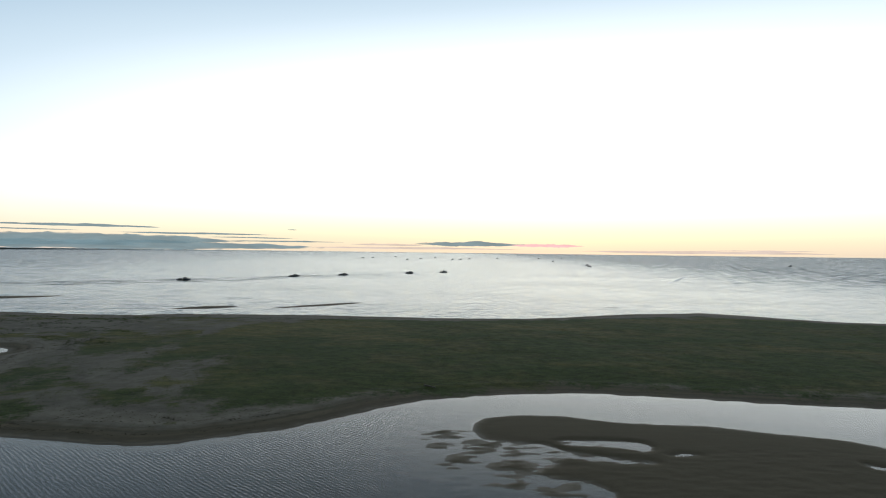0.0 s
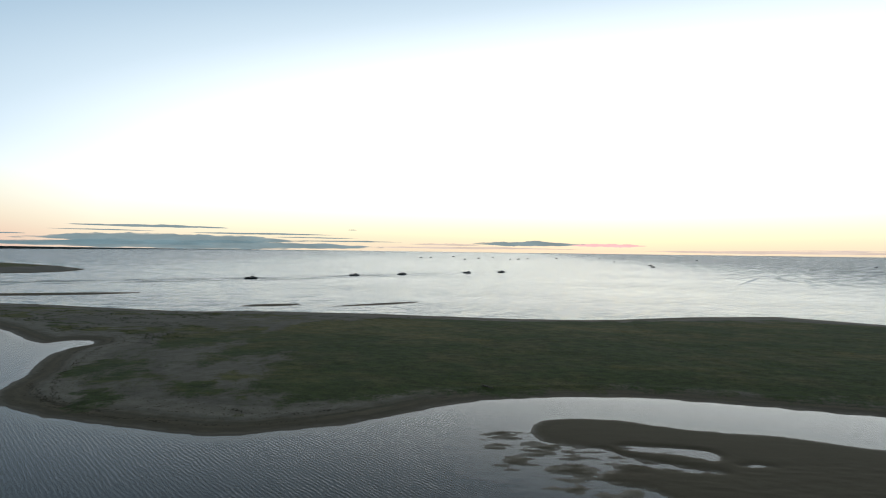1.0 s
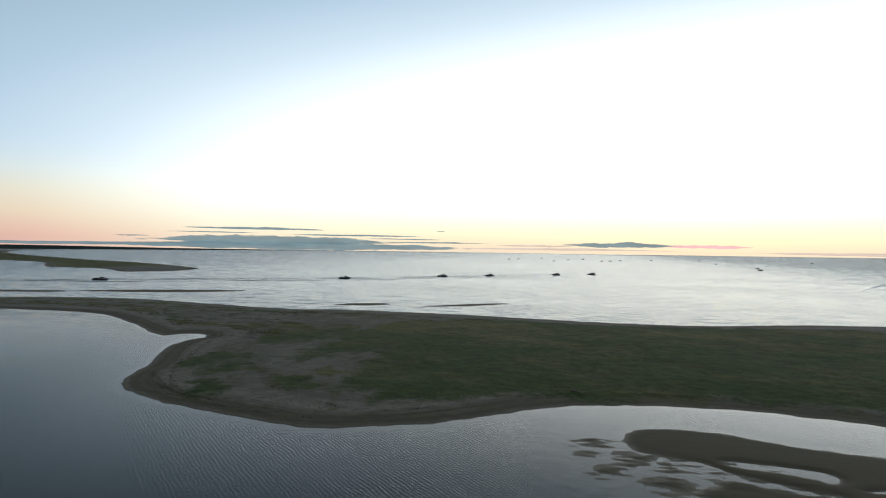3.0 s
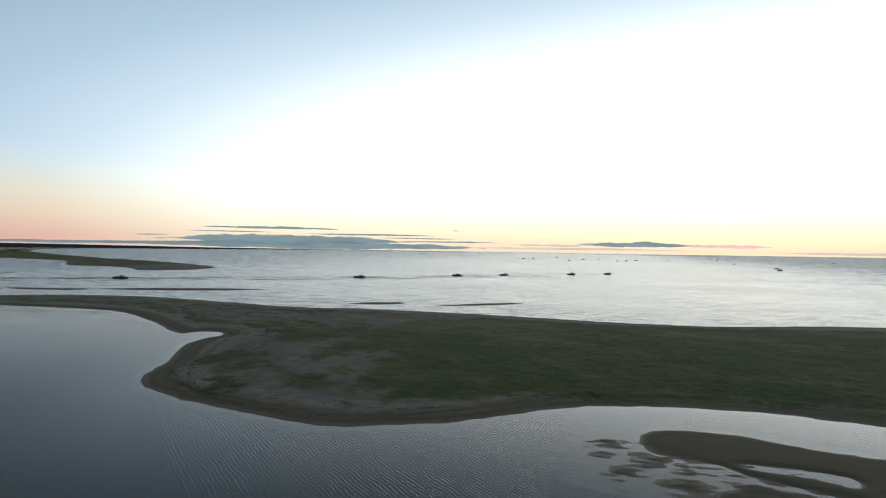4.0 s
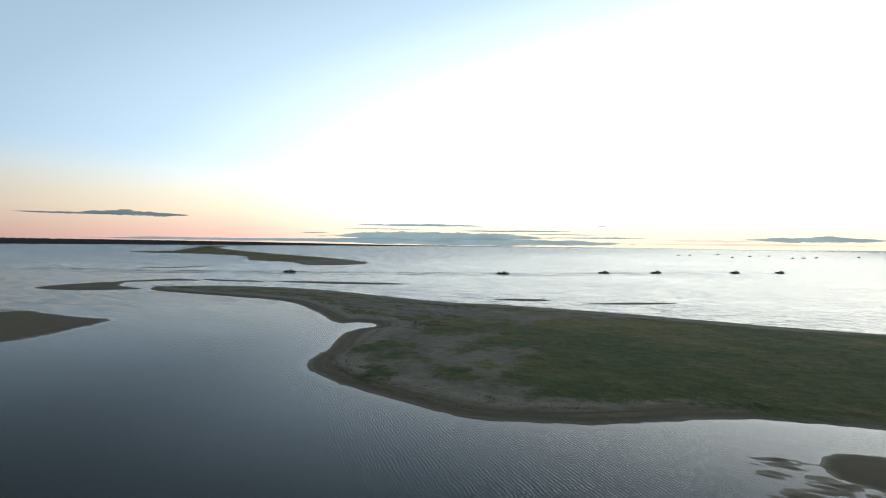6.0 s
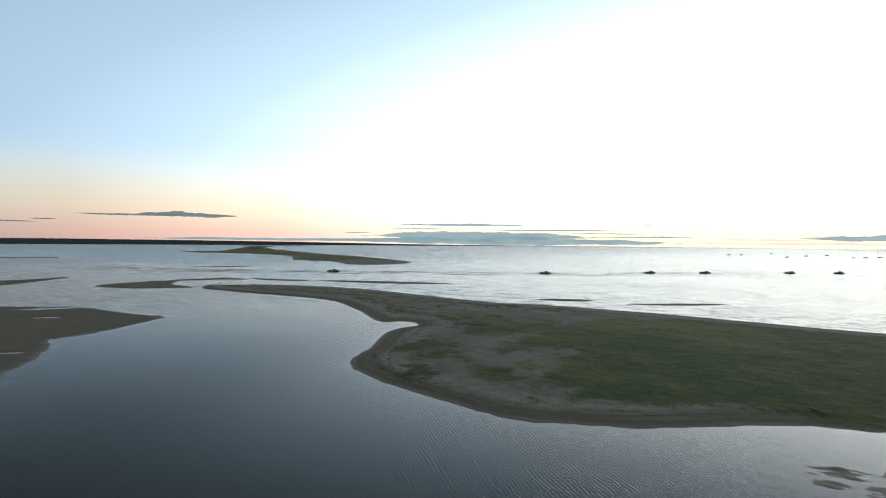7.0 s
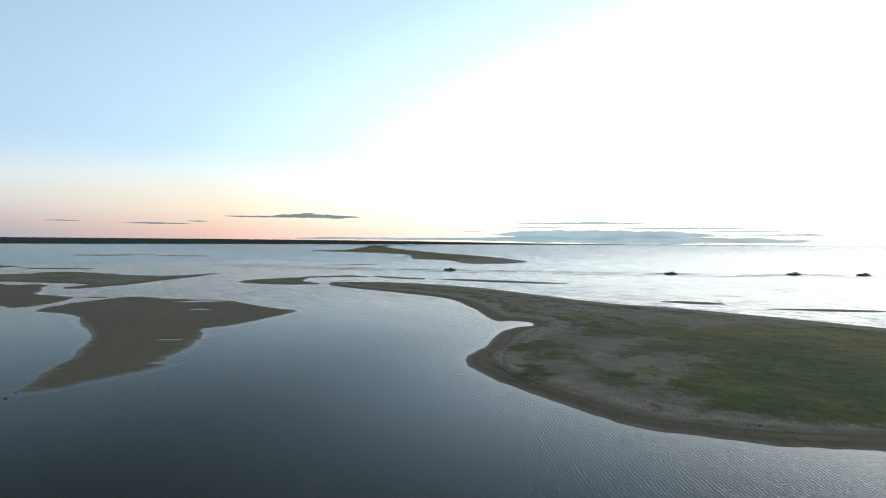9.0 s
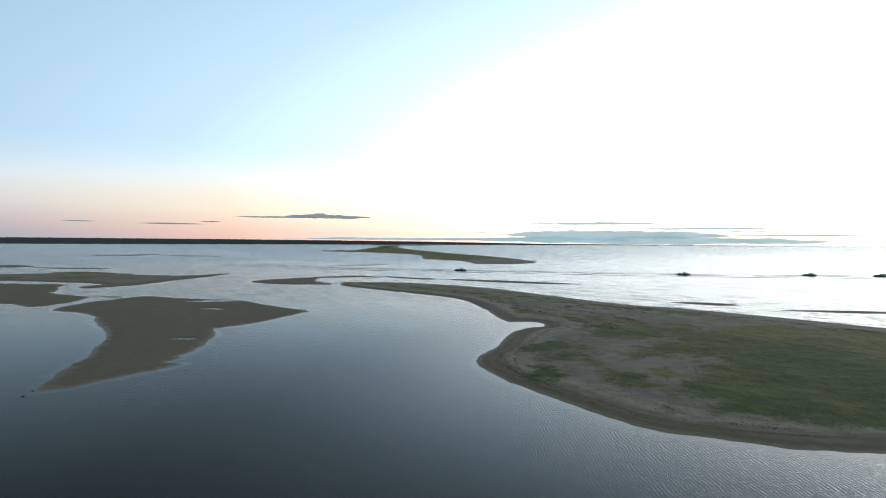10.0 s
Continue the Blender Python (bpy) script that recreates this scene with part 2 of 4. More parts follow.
    rough = n.add("ShaderNodeMix", {0: open_sea, 2: n.math("MULTIPLY_ADD", ruffle, n.math("MULTIPLY", lanes, 0.13), 0.03), 3: n.math("ADD", n.math("MULTIPLY_ADD", wind, 0.10, 0.12), n.math("MULTIPLY", offshore, 0.04))}, data_type="FLOAT").outputs[0]
    ruffled = n.math("MULTIPLY", n.step(n.math("MULTIPLY_ADD", y, 0.9, x), -70.0, 30.0), n.step(x, -135.0, -55.0))
    ior = n.math("MULTIPLY_ADD", ruffled, 0.19, n.step(x, -20.0, 20.0, 1.115, 1.16))
    ior = n.math("MAXIMUM", n.step(open_sea, 0.55, 1.0, 1.115, 1.33), ior)
    body = n.add("ShaderNodeBsdfPrincipled", {"Base Color": rgb(.50, .58, .40), "Roughness": rough, "IOR": ior, "Transmission Weight": 1.0, "Normal": normal})
    finish(n, body.outputs[0])
    return m


GROUND, WATER = make_ground(), make_water()
GRASS = make_grass()
SCRUB = island_tones("scrub", [(.060, .062, .026), (.080, .078, .034), (.105, .092, .048)])
DUNE = island_tones("dune_grass", [(.050, .062, .022), (.068, .080, .030), (.090, .096, .040)])
WRACK = island_tones("dried_seaweed", [(.040, .032, .022), (.062, .049, .034), (.092, .073, .050)])
# far woods and bank: distance haze is put into these pale blue-grey colours
HAZY_FOREST = island_tones("hazy_conifers", [(.096, .114, .114), (.108, .126, .124), (.120, .138, .134)], 0.95)
HAZY_BANK = plain("hazy_far_bank", rgb(.095, .112, .11), 0.9, vary=0.4, scale=0.02)
WRACK_ROCK = plain("weedy_rock", rgb(.035, .032, .026), 0.7, vary=0.5, scale=2.0, bump=0.5)
DRIFTWOOD = plain("driftwood", rgb(.15, .13, .11), 0.85, vary=0.35, scale=2.0, bump=0.6)
HULL = plain("hull_paint", rgb(.045, .055, .07), 0.35, scale=1.0)
HULL_PALE = plain("white_paint", rgb(.22, .22, .22), 0.4, vary=0.1)
DECK = plain("deck", rgb(.22, .22, .21), 0.7)
GLASS = plain("dark_glass", rgb(.02, .025, .03), 0.08, vary=0.1)
STEEL = plain("galvanised_steel", rgb(.4, .4, .4), 0.45, 0.9)
TRAPS = plain("wire_traps", rgb(.05, .055, .04), 0.8, vary=0.6, scale=2.5)
FOAM = plain("foam", rgb(.78, .8, .8), 0.6, vary=0.1, scale=0.6)


def cloud_material(name, colour, thin):
    """Far haze and cloud, part of the sky's own glow: thick in the middle of a puff, torn into streaks at its rim."""
    m, n = material(name)
    at = n.add("ShaderNodeNewGeometry").outputs["Position"]
    body = n.add("ShaderNodeAttribute", attribute="thickness").outputs["Fac"]
    streak = n.noise(n.mapping(at, 0, (1, 1, 8)), 0.0045, 6, 0.62)
    c = n.mix(n.step(n.noise(n.mapping(at, 0, (1, 1, 6)), 0.004, 5, 0.6), 0.3, 0.7), rgb(*(0.86 * v for v in colour)), rgb(*(1.12 * v for v in colour)))
    dense = n.step(n.math("ADD", body, n.math("MULTIPLY", n.math("SUBTRACT", streak, 0.5), 2.4)), 0.12, 0.72, 0.0, 1.0 - thin)
    soft = n.add("ShaderNodeEmission", {"Color": c})
    see = n.add("ShaderNodeBsdfTransparent")
    finish(n, n.add("ShaderNodeMixShader", {0: dense, 1: see.outputs[0], 2: soft.outputs[0]}).outputs[0])
    return m


CLOUD_GREY = cloud_material("grey_cloud", (.18, .275, .315), 0.26)
CLOUD_DARK = cloud_material("dark_cloud", (.065, .122, .148), 0.30)
CLOUD_PINK = cloud_material("pink_cloud", (.98, .52, .56), 0.3)
CLOUD_THIN = cloud_material("thin_cloud", (.66, .54, .50), 0.5)


# ---- mesh helpers ----
def link(name, mesh, mat, parent=None, label=""):
    mesh.materials.append(mat)
    ob = new(name, mesh)
    if parent is not None:
        ob.parent = parent
    return tagged(ob, label)


def part(name, bm, mat, parent=None, label="", smooth=False):
    """A bmesh as one mesh object under a thing or a part."""
    mesh = bpy.data.meshes.new(name)
    bm.normal_update()
    bm.to_mesh(mesh)
    bm.free()
    if smooth:
        mesh.shade_smooth()
    return link(name, mesh, mat, parent, label)


def sheet(name, verts, faces, mat, parent=None, smooth=False):
    """A mesh from arrays of vertices and of faces with one count of corners."""
    mesh = bpy.data.meshes.new(name)
    k = faces.shape[1]
    mesh.vertices.add(len(verts))
    mesh.vertices.foreach_set("co", np.asarray(verts, np.float32).ravel())
    mesh.loops.add(faces.size)
    mesh.loops.foreach_set("vertex_index", faces.astype(np.int32).ravel())
    mesh.polygons.add(len(faces))
    mesh.polygons.foreach_set("loop_start", np.arange(0, faces.size, k, dtype=np.int32))
    mesh.update(calc_edges=True)
    mesh.validate()
    if smooth:
        mesh.shade_smooth()
    return link(name, mesh, mat, parent)


def box(bm, size, at, rot=0.0, bevel=0.0):
    made = bmesh.ops.create_cube(bm, size=1.0, matrix=Matrix.Translation(at) @ Matrix.Rotation(rot, 4, "Y") @ Matrix.Diagonal((*size, 1)))
    if bevel:
        edges = {e for v in made["verts"] for e in v.link_edges}
        bmesh.ops.bevel(bm, geom=list(edges), offset=bevel, segments=2, affect="EDGES", profile=0.6)
    return bm


def rod(bm, a, b, r1, r2=None, sides=8):
    a, b = Vector(a), Vector(b)
    m = Matrix.Translation((a + b) / 2) @ (b - a).to_track_quat("Z", "Y").to_matrix().to_4x4()
    bmesh.ops.create_cone(bm, cap_ends=True, segments=sides, radius1=r1, radius2=r1 if r2 is None else r2, depth=(b - a).length, matrix=m)
    return bm


# ---- the lie of the land ----
rng = np.random.default_rng(7)
LATTICE = rng.random((8, 256, 256)).astype(np.float32)


def value_noise(x, y, layer):
    xi, yi = np.floor(x).astype(int), np.floor(y).astype(int)
    fx, fy = x - xi, y - yi
    fx, fy = fx * fx * (3 - 2 * fx), fy * fy * (3 - 2 * fy)
    g = LATTICE[layer % 8]
    a, b = g[xi % 256, yi % 256], g[(xi + 1) % 256, yi % 256]
    c, d = g[xi % 256, (yi + 1) % 256], g[(xi + 1) % 256, (yi + 1) % 256]
    return (a * (1 - fx) + b * fx) * (1 - fy) + (c * (1 - fx) + d * fx) * fy


def fbm(x, y, size, octaves=4, layer=0):
    """Uneven ground between -1 and 1, with lumps of about that size."""
    out, amp, total = 0.0, 1.0, 0.0
    for i in range(octaves):
        k = 2.0 ** i / size
        out = out + amp * (2 * value_noise(x * k + 17.3 * i, y * k + 5.1 * i, layer + i) - 1)
        total += amp
        amp *= 0.55
    return out / total


def smoothstep(v, low, high):
    t = np.clip((v - low) / (high - low), 0, 1)
    return t * t * (3 - 2 * t)


def rounded(points, cuts=4):
    """A closed outline that runs smoothly through the points."""
    p = np.array(points, float)
    a, b, c, d = np.roll(p, 1, 0), p, np.roll(p, -1, 0), np.roll(p, -2, 0)
    out = []
    for i in range(cuts):
        t = i / cuts
        out.append(0.5 * (2 * b + (c - a) * t + (2 * a - 5 * b + 4 * c - d) * t * t + (3 * b - a - 3 * c + d) * t ** 3))
    return np.stack(out, 1).reshape(-1, 2)


def inside_by(outline, x, y, reach=60.0):
    """Metres inside an outline (outside: minus), down to -reach."""
    x, y = np.asarray(x, np.float32), np.asarray(y, np.float32)
    out = np.full(x.shape, -reach, np.float32)
    lo, hi = outline.min(0) - reach, outline.max(0) + reach
    pick = np.nonzero((x > lo[0]) & (x < hi[0]) & (y > lo[1]) & (y < hi[1]))
    px, py = x[pick], y[pick]
    best, odd = np.full(px.shape, 1e9, np.float32), np.zeros(px.shape, bool)
    ends = np.roll(outline, -1, 0)
    for (ax, ay), (bx, by) in zip(outline.astype(np.float32), ends.astype(np.float32)):
        dx, dy = bx - ax, by - ay
        t = np.clip(((px - ax) * dx + (py - ay) * dy) / (dx * dx + dy * dy + 1e-9), 0, 1)
        best = np.minimum(best, (px - ax - t * dx) ** 2 + (py - ay - t * dy) ** 2)
        if abs(dy) > 1e-9:
            odd ^= ((ay > py) != (by > py)) & (px < dx * (py - ay) / dy + ax)
    d = np.sqrt(best)
    out[pick] = np.maximum(np.where(odd, d, -d), -reach)
    return out


# the spit: its lagoon shore from east to west, and its sea shore back again
LAGOON_SHORE = [(430, 95), (250, 88), (150, 92), (80.8, 100.2), (64.9, 102.4), (50.5, 105.2), (35.3, 108), (24.3, 108.5), (13.1, 107.1), (2.1, 104.1), (-8.2, 99.1), (-15.1, 92.6),
                (-20.6, 87.6), (-31, 81.2), (-41, 77.3), (-55.2, 78.6), (-64, 80.3), (-75, 82.5), (-82.5, 85.2), (-88.1, 88.2), (-92.6, 93), (-95.6, 98), (-100.4, 108.5), (-110.4, 124.2),
                (-114.9, 136.5), (-113.8, 143.5), (-117.5, 148.2), (-124, 147.3), (-127, 142.3), (-136, 146.8), (-153, 158.2), (-172, 169.8), (-188, 177.3), (-206, 180), (-231, 178.3), (-256, 175.6), (-282, 174.2), (-296, 176.5)]
SEA_SHORE = [(-313, 190), (-307, 200), (-292, 216), (-260, 229), (-224, 234), (-172, 227), (-132, 222), (-110, 228), (-84, 229.5), (-56, 230), (-25, 227.5), (5, 225.5), (38, 228), (62, 238),
             (83, 246.5), (108, 253), (122, 254.8), (141, 244), (158, 232), (181, 225), (260, 215), (430, 205)]
SPIT = rounded(LAGOON_SHORE + SEA_SHORE)
SAND_BAR = rounded([(5.2, 84.5), (5.2, 87.1), (6, 89.7), (8.5, 92.5), (13.4, 93.6), (19.7, 93.9), (24.5, 92.2), (29.7, 90.6), (36.7, 89.7), (42.9, 89.1), (48.3, 87.4), (54.8, 85), (60.6, 83.2), (66, 79), (90, 66),
                    (110, 40), (60, 20), (30, 40), (21, 56), (19, 63), (17.5, 66), (14, 68), (11.9, 69.5), (13.5, 71.5), (15, 73.1), (13.5, 75), (11.8, 77.4), (11.5, 79.6), (9.3, 80.8), (6.3, 81.8)])
BAR_POOLS = [rounded([(11.2, 79.4), (14.6, 80.1), (16.2, 78.9), (17.9, 77.3), (23.7, 75.2), (28.6, 73.8), (28, 72.7), (21.6, 73), (18.1, 74.3), (14.6, 74.6), (12.2, 76.4)]),
             rounded([(17.5, 81.6), (23, 82), (29.2, 81.3), (30.5, 78.6), (28.6, 77), (27, 77.9), (23.3, 78.9), (18.1, 79.6)]), rounded([(31.6, 75.8), (34.1, 77.1), (36, 76), (34, 75.7)]), rounded([(56.5, 73.9), (58.4, 72.9), (60, 71.6), (57, 71.8)]),
             rounded([(16.7, 66.6), (18.8, 66), (20.2, 63.4), (17.9, 63.4)])]
ISLETS = [rounded(p) for p in ([(-2.2, 81.7), (1.7, 85.4), (2.9, 85.2), (2, 82.8), (-0.2, 80.9)], [(-2.7, 79.1), (-1.7, 80.1), (1.8, 80.1), (1, 78), (-1.6, 77.7)], [(3.1, 79.7), (4.1, 80.6), (7.1, 80.7), (8.2, 79.5), (5.3, 76.1), (3.3, 76.4)],
                               [(0.3, 73), (1.8, 74.9), (4.7, 74.9), (3.7, 72.4), (1.5, 70.6), (0.4, 71.2)], [(6.7, 71.8), (7.9, 73.2), (10.4, 73.7), (11.4, 69.2), (8.1, 69.8)], [(9.5, 77.9), (11, 78.1), (11.8, 75.2), (9.1, 74)],
                               [(5.7, 66.3), (6.7, 66.7), (7.8, 66.7), (7.6, 65.5), (5.8, 65.1)], [(7.8, 65.5), (9.8, 67.2), (11, 66.2), (9.9, 64.7), (8.5, 64.5)], [(10.8, 65.3), (13.7, 66.2), (16.5, 65.7), (16.7, 63.5), (11.6, 63.1)])]
MUD_ISLAND = rounded([(-195.1, 102), (-206.6, 101.8), (-217.8, 99.7), (-235.4, 97.3), (-249.3, 97.8), (-259.4, 88.7), (-279.5, 74.8), (-293.8, 69), (-287, 53), (-275.8, 38.4), (-258.6, 26.9), (-237.8, 34.9),
                      (-218.2, 34.4), (-186.7, 32), (-171.7, 29), (-156.1, 24.6), (-144.9, 19.1), (-135.1, 14.9), (-124.2, 11.6), (-123.9, 18.1), (-125.8, 26.2), (-128.7, 34.4), (-131, 37), (-134.6, 36), (-138.1, 39.4),
                      (-149, 48), (-159.4, 53.7), (-174.3, 60.4), (-177.3, 71.4), (-185.2, 86.9)])
MUD_FLAT = rounded([(-470, -40), (-424, 19), (-408, 34), (-399, 46), (-361, 41), (-332, 37), (-308, 46), (-288, 40), (-278, 29), (-275, 20), (-298, 12), (-340, -40)])
SANDY_ISLAND = rounded([(-560, -30), (-530, 20), (-533, 52), (-534, 78), (-477, 107), (-439, 125), (-447, 164), (-415, 138), (-386, 103), (-365, 79), (-356, 53), (-371, 52), (-385, 65), (-416, 46), (-452, 20), (-500, -30)])
TONGUE = rounded([(-351, 142.5), (-364, 159), (-367, 175), (-367, 192), (-359, 197), (-345, 187), (-331, 179), (-316, 178), (-302, 175), (-306, 165), (-322, 148)])
TAILS = [rounded([(-370, 198), (-367, 219), (-364, 233), (-344, 239), (-336, 233), (-347, 223), (-352, 211), (-360, 196)]), rounded([(-347, 246), (-317, 255), (-302, 259), (-296, 253), (-306, 245), (-331, 239)])]
FAR_SPIT = rounded([(-463, 572), (-520, 616), (-594, 662), (-721, 726), (-858, 780), (-1091, 894), (-1352, 1035), (-1612, 1195), (-1799, 1340), (-2150, 1640), (-2230, 1590), (-1790, 1240), (-1631, 1116), (-1432, 949), (-1215, 771),
                    (-1199, 711), (-1214, 673), (-1109, 643), (-1003, 665), (-921, 666), (-806, 641), (-730, 596), (-642, 522), (-612, 512), (-550, 510), (-504, 487), (-463, 459), (-437, 487), (-438, 530)])
OUTER_BARS = [rounded([(-296, 262), (-267, 284), (-212, 304), (-216, 290), (-240, 275), (-268, 264)]), rounded([(-121, 245), (-116, 256), (-104, 262), (-96, 260), (-100, 252), (-110, 247)]),
              rounded([(-79, 254), (-68, 268), (-52, 282), (-41, 286), (-48, 275), (-63, 262)]), rounded([(55, 394), (62, 398.5), (69, 398), (62, 394.5)]), rounded([(79, 274.5), (84, 277.5), (89, 277), (84, 274.8)]), rounded([(-690, 10), (-690, 45), (-655, 56), (-640, 35)]),
              rounded([(-628, 52), (-612, 78), (-584, 104), (-572, 98), (-596, 66)]), rounded([(-1040, 158), (-1030, 200), (-996, 228), (-970, 214), (-1000, 165)]), rounded([(-1062, 222), (-1050, 250), (-1030, 264), (-1015, 250), (-1035, 224)]),
              rounded([(-955, 252), (-930, 290), (-896, 318), (-874, 308), (-912, 262)]), rounded([(-530, 297), (-520, 330), (-508, 370), (-500, 330)]), rounded([(-306, 50), (-300, 57), (-293, 58), (-298, 52)])]
TURF = rounded([(-41.8, 96.1), (-38.6, 91.2), (-33, 91.9), (-27, 93), (-18, 97.2), (-8.4, 102.6), (2, 107), (24, 111), (44, 113), (56, 110.5), (70, 107), (88, 104.5), (150, 97), (300, 93), (300, 205), (173, 213), (122, 231), (73, 226), (26, 217),
                (-17, 214), (-36, 211), (-54, 203), (-62, 202), (-70, 187), (-73, 162), (-71.5, 134), (-62, 130), (-54, 133), (-52, 118), (-50.2, 110), (-46.7, 99)])
THIN_TURF = [rounded([(-91.3, 110), (-93.4, 120.6), (-88.9, 126.2), (-78, 114.6), (-72.8, 105.7), (-77.4, 100), (-83.8, 102)]), rounded([(-77, 110), (-67.7, 107.5), (-60.8, 105), (-54.5, 102.4), (-53, 96), (-57.4, 95.5), (-64.7, 100), (-71, 103.5)]),
             rounded([(-75.8, 93), (-74.3, 97), (-70, 95.8), (-68.6, 89.6), (-71.3, 88.3)]), rounded([(-98.4, 150.6), (-104.5, 178), (-96, 174), (-89, 172), (-80.4, 177), (-72, 161), (-78, 144), (-86.4, 136.5)]),
             rounded([(-45.7, 91.4), (-43.6, 94.5), (-41.3, 90.6), (-43.8, 88.7)]), rounded([(-59, 113.5), (-56.5, 121), (-52.4, 109), (-55.6, 107)]), rounded([(-72, 118), (-74, 128), (-66, 129), (-63, 119)])]
SPARSE = rounded([(-44, 93), (-56, 93), (-72, 90), (-86, 97), (-94, 108), (-99, 122), (-98, 140), (-108, 162), (-116, 186), (-102, 204), (-66, 208), (-48, 195), (-50, 120)])
POOLS = [(-252, 85, 9.5, 2.6, 62), (-224.6, 76, 5.0, 2.4, 40), (-162.8, 46.7, 2.6, 1.2, 52)]  # on the mud island: place, half sizes, turn


def land(x, y):
    """Height of the ground, how thickly plants grow on it, and how muddy it is."""
    wob = fbm(x, y, 9.0, 4, 1)
    fine = fbm(x, y, 2.2, 3, 3)
    z = np.full(np.shape(x), -1.6, np.float32)
    mud = np.zeros(np.shape(x), np.float32)

    def rise(d, slope, top, sink=0.07):
        up = top * (1 - np.exp(-np.maximum(d, 0) * slope / top))
        return np.where(d > 0, up, -1.6 * (1 - np.exp(np.minimum(d, 0) * sink / 1.6)))

    def lay(h, muddy=0.0):
        nonlocal z, mud
        mud = np.where((h > z) & (h > -0.3), muddy, mud)
        z = np.maximum(z, h)

    d = inside_by(SPIT, x, y) + 0.8 * wob + 0.6 * fine
    h = rise(d, 0.065, 1.15)
    back = smoothstep(d, 8, 26)
    h = h + back * (0.28 * fbm(x, y, 26.0, 4, 2) + 0.10 * fine)
    h = h + 0.16 * np.exp(-((d - 7.5 - 1.2 * wob) / 1.3) ** 2)
    lay(h, 0.0)
    broken = fbm(x, y, 6.0, 4, 4)
    turf = smoothstep(inside_by(TURF, x, y) + 5.0 * fbm(x, y, 16.0, 3, 5) + 6.0 * broken + 2.0 * fine, -7.0, 7.0)
    thin = smoothstep(inside_by(SPARSE, x, y) + 3.0 * wob, -4, 5) * (0.28 + 0.42 * fbm(x, y, 9.0, 4, 6) + 0.25 * fine)
    for outline in THIN_TURF:
        thin = np.maximum(thin, smoothstep(inside_by(outline, x, y) + 1.0 + 4.5 * wob + 4.0 * fine, -4.0, 3.5) * (0.56 + 0.34 * smoothstep(broken, -0.35, 0.25)))
    ridge = smoothstep(d, 9, 12) * smoothstep(-d, -34, -18) * smoothstep(x, -92, -112) * smoothstep(y, 150, 165) * smoothstep(fbm(x * 0.5, y, 4.0, 3, 5), -0.02, 0.28)
    north = smoothstep(y, 195, 205) * smoothstep(d, 13, 17) * smoothstep(x, -220, -190) * smoothstep(fbm(x * 0.6, y, 5.0, 3, 6), -0.1, 0.3)
    turf = np.maximum(np.maximum(turf, thin), np.maximum(0.95 * ridge, 0.85 * north) * (d > 8))

    d = inside_by(SAND_BAR, x, y) + 0.35 * wob + 0.5 * fine
    h = rise(d, 0.11, 0.28, 0.09)
    run = 0.75 * fbm(x * 0.24 + y * 0.06, y * 1.2 - x * 0.06, 2.3, 5, 0) + 0.45 * fbm(x * 0.4, y * 1.3, 0.9, 3, 3)
    fret = 0.5 * run + 0.5 * fbm(x * 0.45, y * 1.5, 1.0, 3, 5)
    for pool in BAR_POOLS:
        wet = smoothstep(inside_by(pool, x, y, 6.0) + 0.8 * fret, -1.3, 0.9)
        h = h * (1 - wet) + (0.26 * fret - 0.05) * wet
    lay(h + 0.12 * fret * smoothstep(y, 82, 76), 1.0)
    for outline in ISLETS:
        d = inside_by(outline, x, y, 8.0)
        lay(np.clip(0.004 + 0.035 * d, -0.5, 0.03) + 0.20 * fret, 1.0)
    for outline, top, muddy, jag in ((MUD_ISLAND, 0.35, 1.0, 2.4), (MUD_FLAT, 0.35, 1.0, 3.0), (SANDY_ISLAND, 0.7, 0.35, 3.0), (TONGUE, 0.4, 0.8, 1.2), (TAILS[0], 0.2, 0.8, 1.0), (TAILS[1], 0.2, 0.8, 1.0), (FAR_SPIT, 1.6, 0.1, 3.0)):
        d = inside_by(outline, x, y) + jag * (0.6 * wob + 0.7 * fine)
        h = rise(d, 0.05, top) + 0.05 * fine * smoothstep(d, 1, 5)
        if outline is SANDY_ISLAND:
            h = h - 0.75 * smoothstep(fbm(x * 0.5, y * 0.35, 16.0, 4, 2), 0.05, 0.35) * smoothstep(x, -440, -480)
        lay(h, muddy)
        if outline is FAR_SPIT:
            turf = np.maximum(turf, 0.9 * smoothstep(d, 4, 10) * smoothstep(x, -500, -590))
        if outline is SANDY_ISLAND:
            turf = np.maximum(turf, 0.8 * smoothstep(d, 5, 12) * smoothstep(fbm(x, y, 30.0, 3, 5), -0.2, 0.2))
        if outline is MUD_ISLAND:
            for px, py, rx, ry, turn in POOLS:
                c, s = math.cos(radians(turn)), math.sin(radians(turn))
                u, v = (x - px) * c + (y - py) * s, -(x - px) * s + (y - py) * c
                z = z - 0.6 * np.exp(-((u / rx) ** 2 + (v / ry) ** 2) * (1 + 0.5 * fine)) * (d > 0)
    for outline in OUTER_BARS:
        d = inside_by(outline, x, y) + 0.6 * fine
        lay(rise(d, 0.07, 0.3), 0.9)
    z = np.maximum(z, -0.5)
    return z, turf, mud


def grid_faces(nx, ny):
    i = np.arange(nx * ny).reshape(ny, nx)
    return np.stack([i[:-1, :-1], i[:-1, 1:], i[1:, 1:], i[1:, :-1]], -1).reshape(-1, 4)


def steps_along(*stretches):
    """Grid lines: each stretch from its start to the next one's start, with its own step."""
    out = [np.arange(a[0], b[0], a[1]) for a, b in zip(stretches, stretches[1:])]
    return np.concatenate(out)


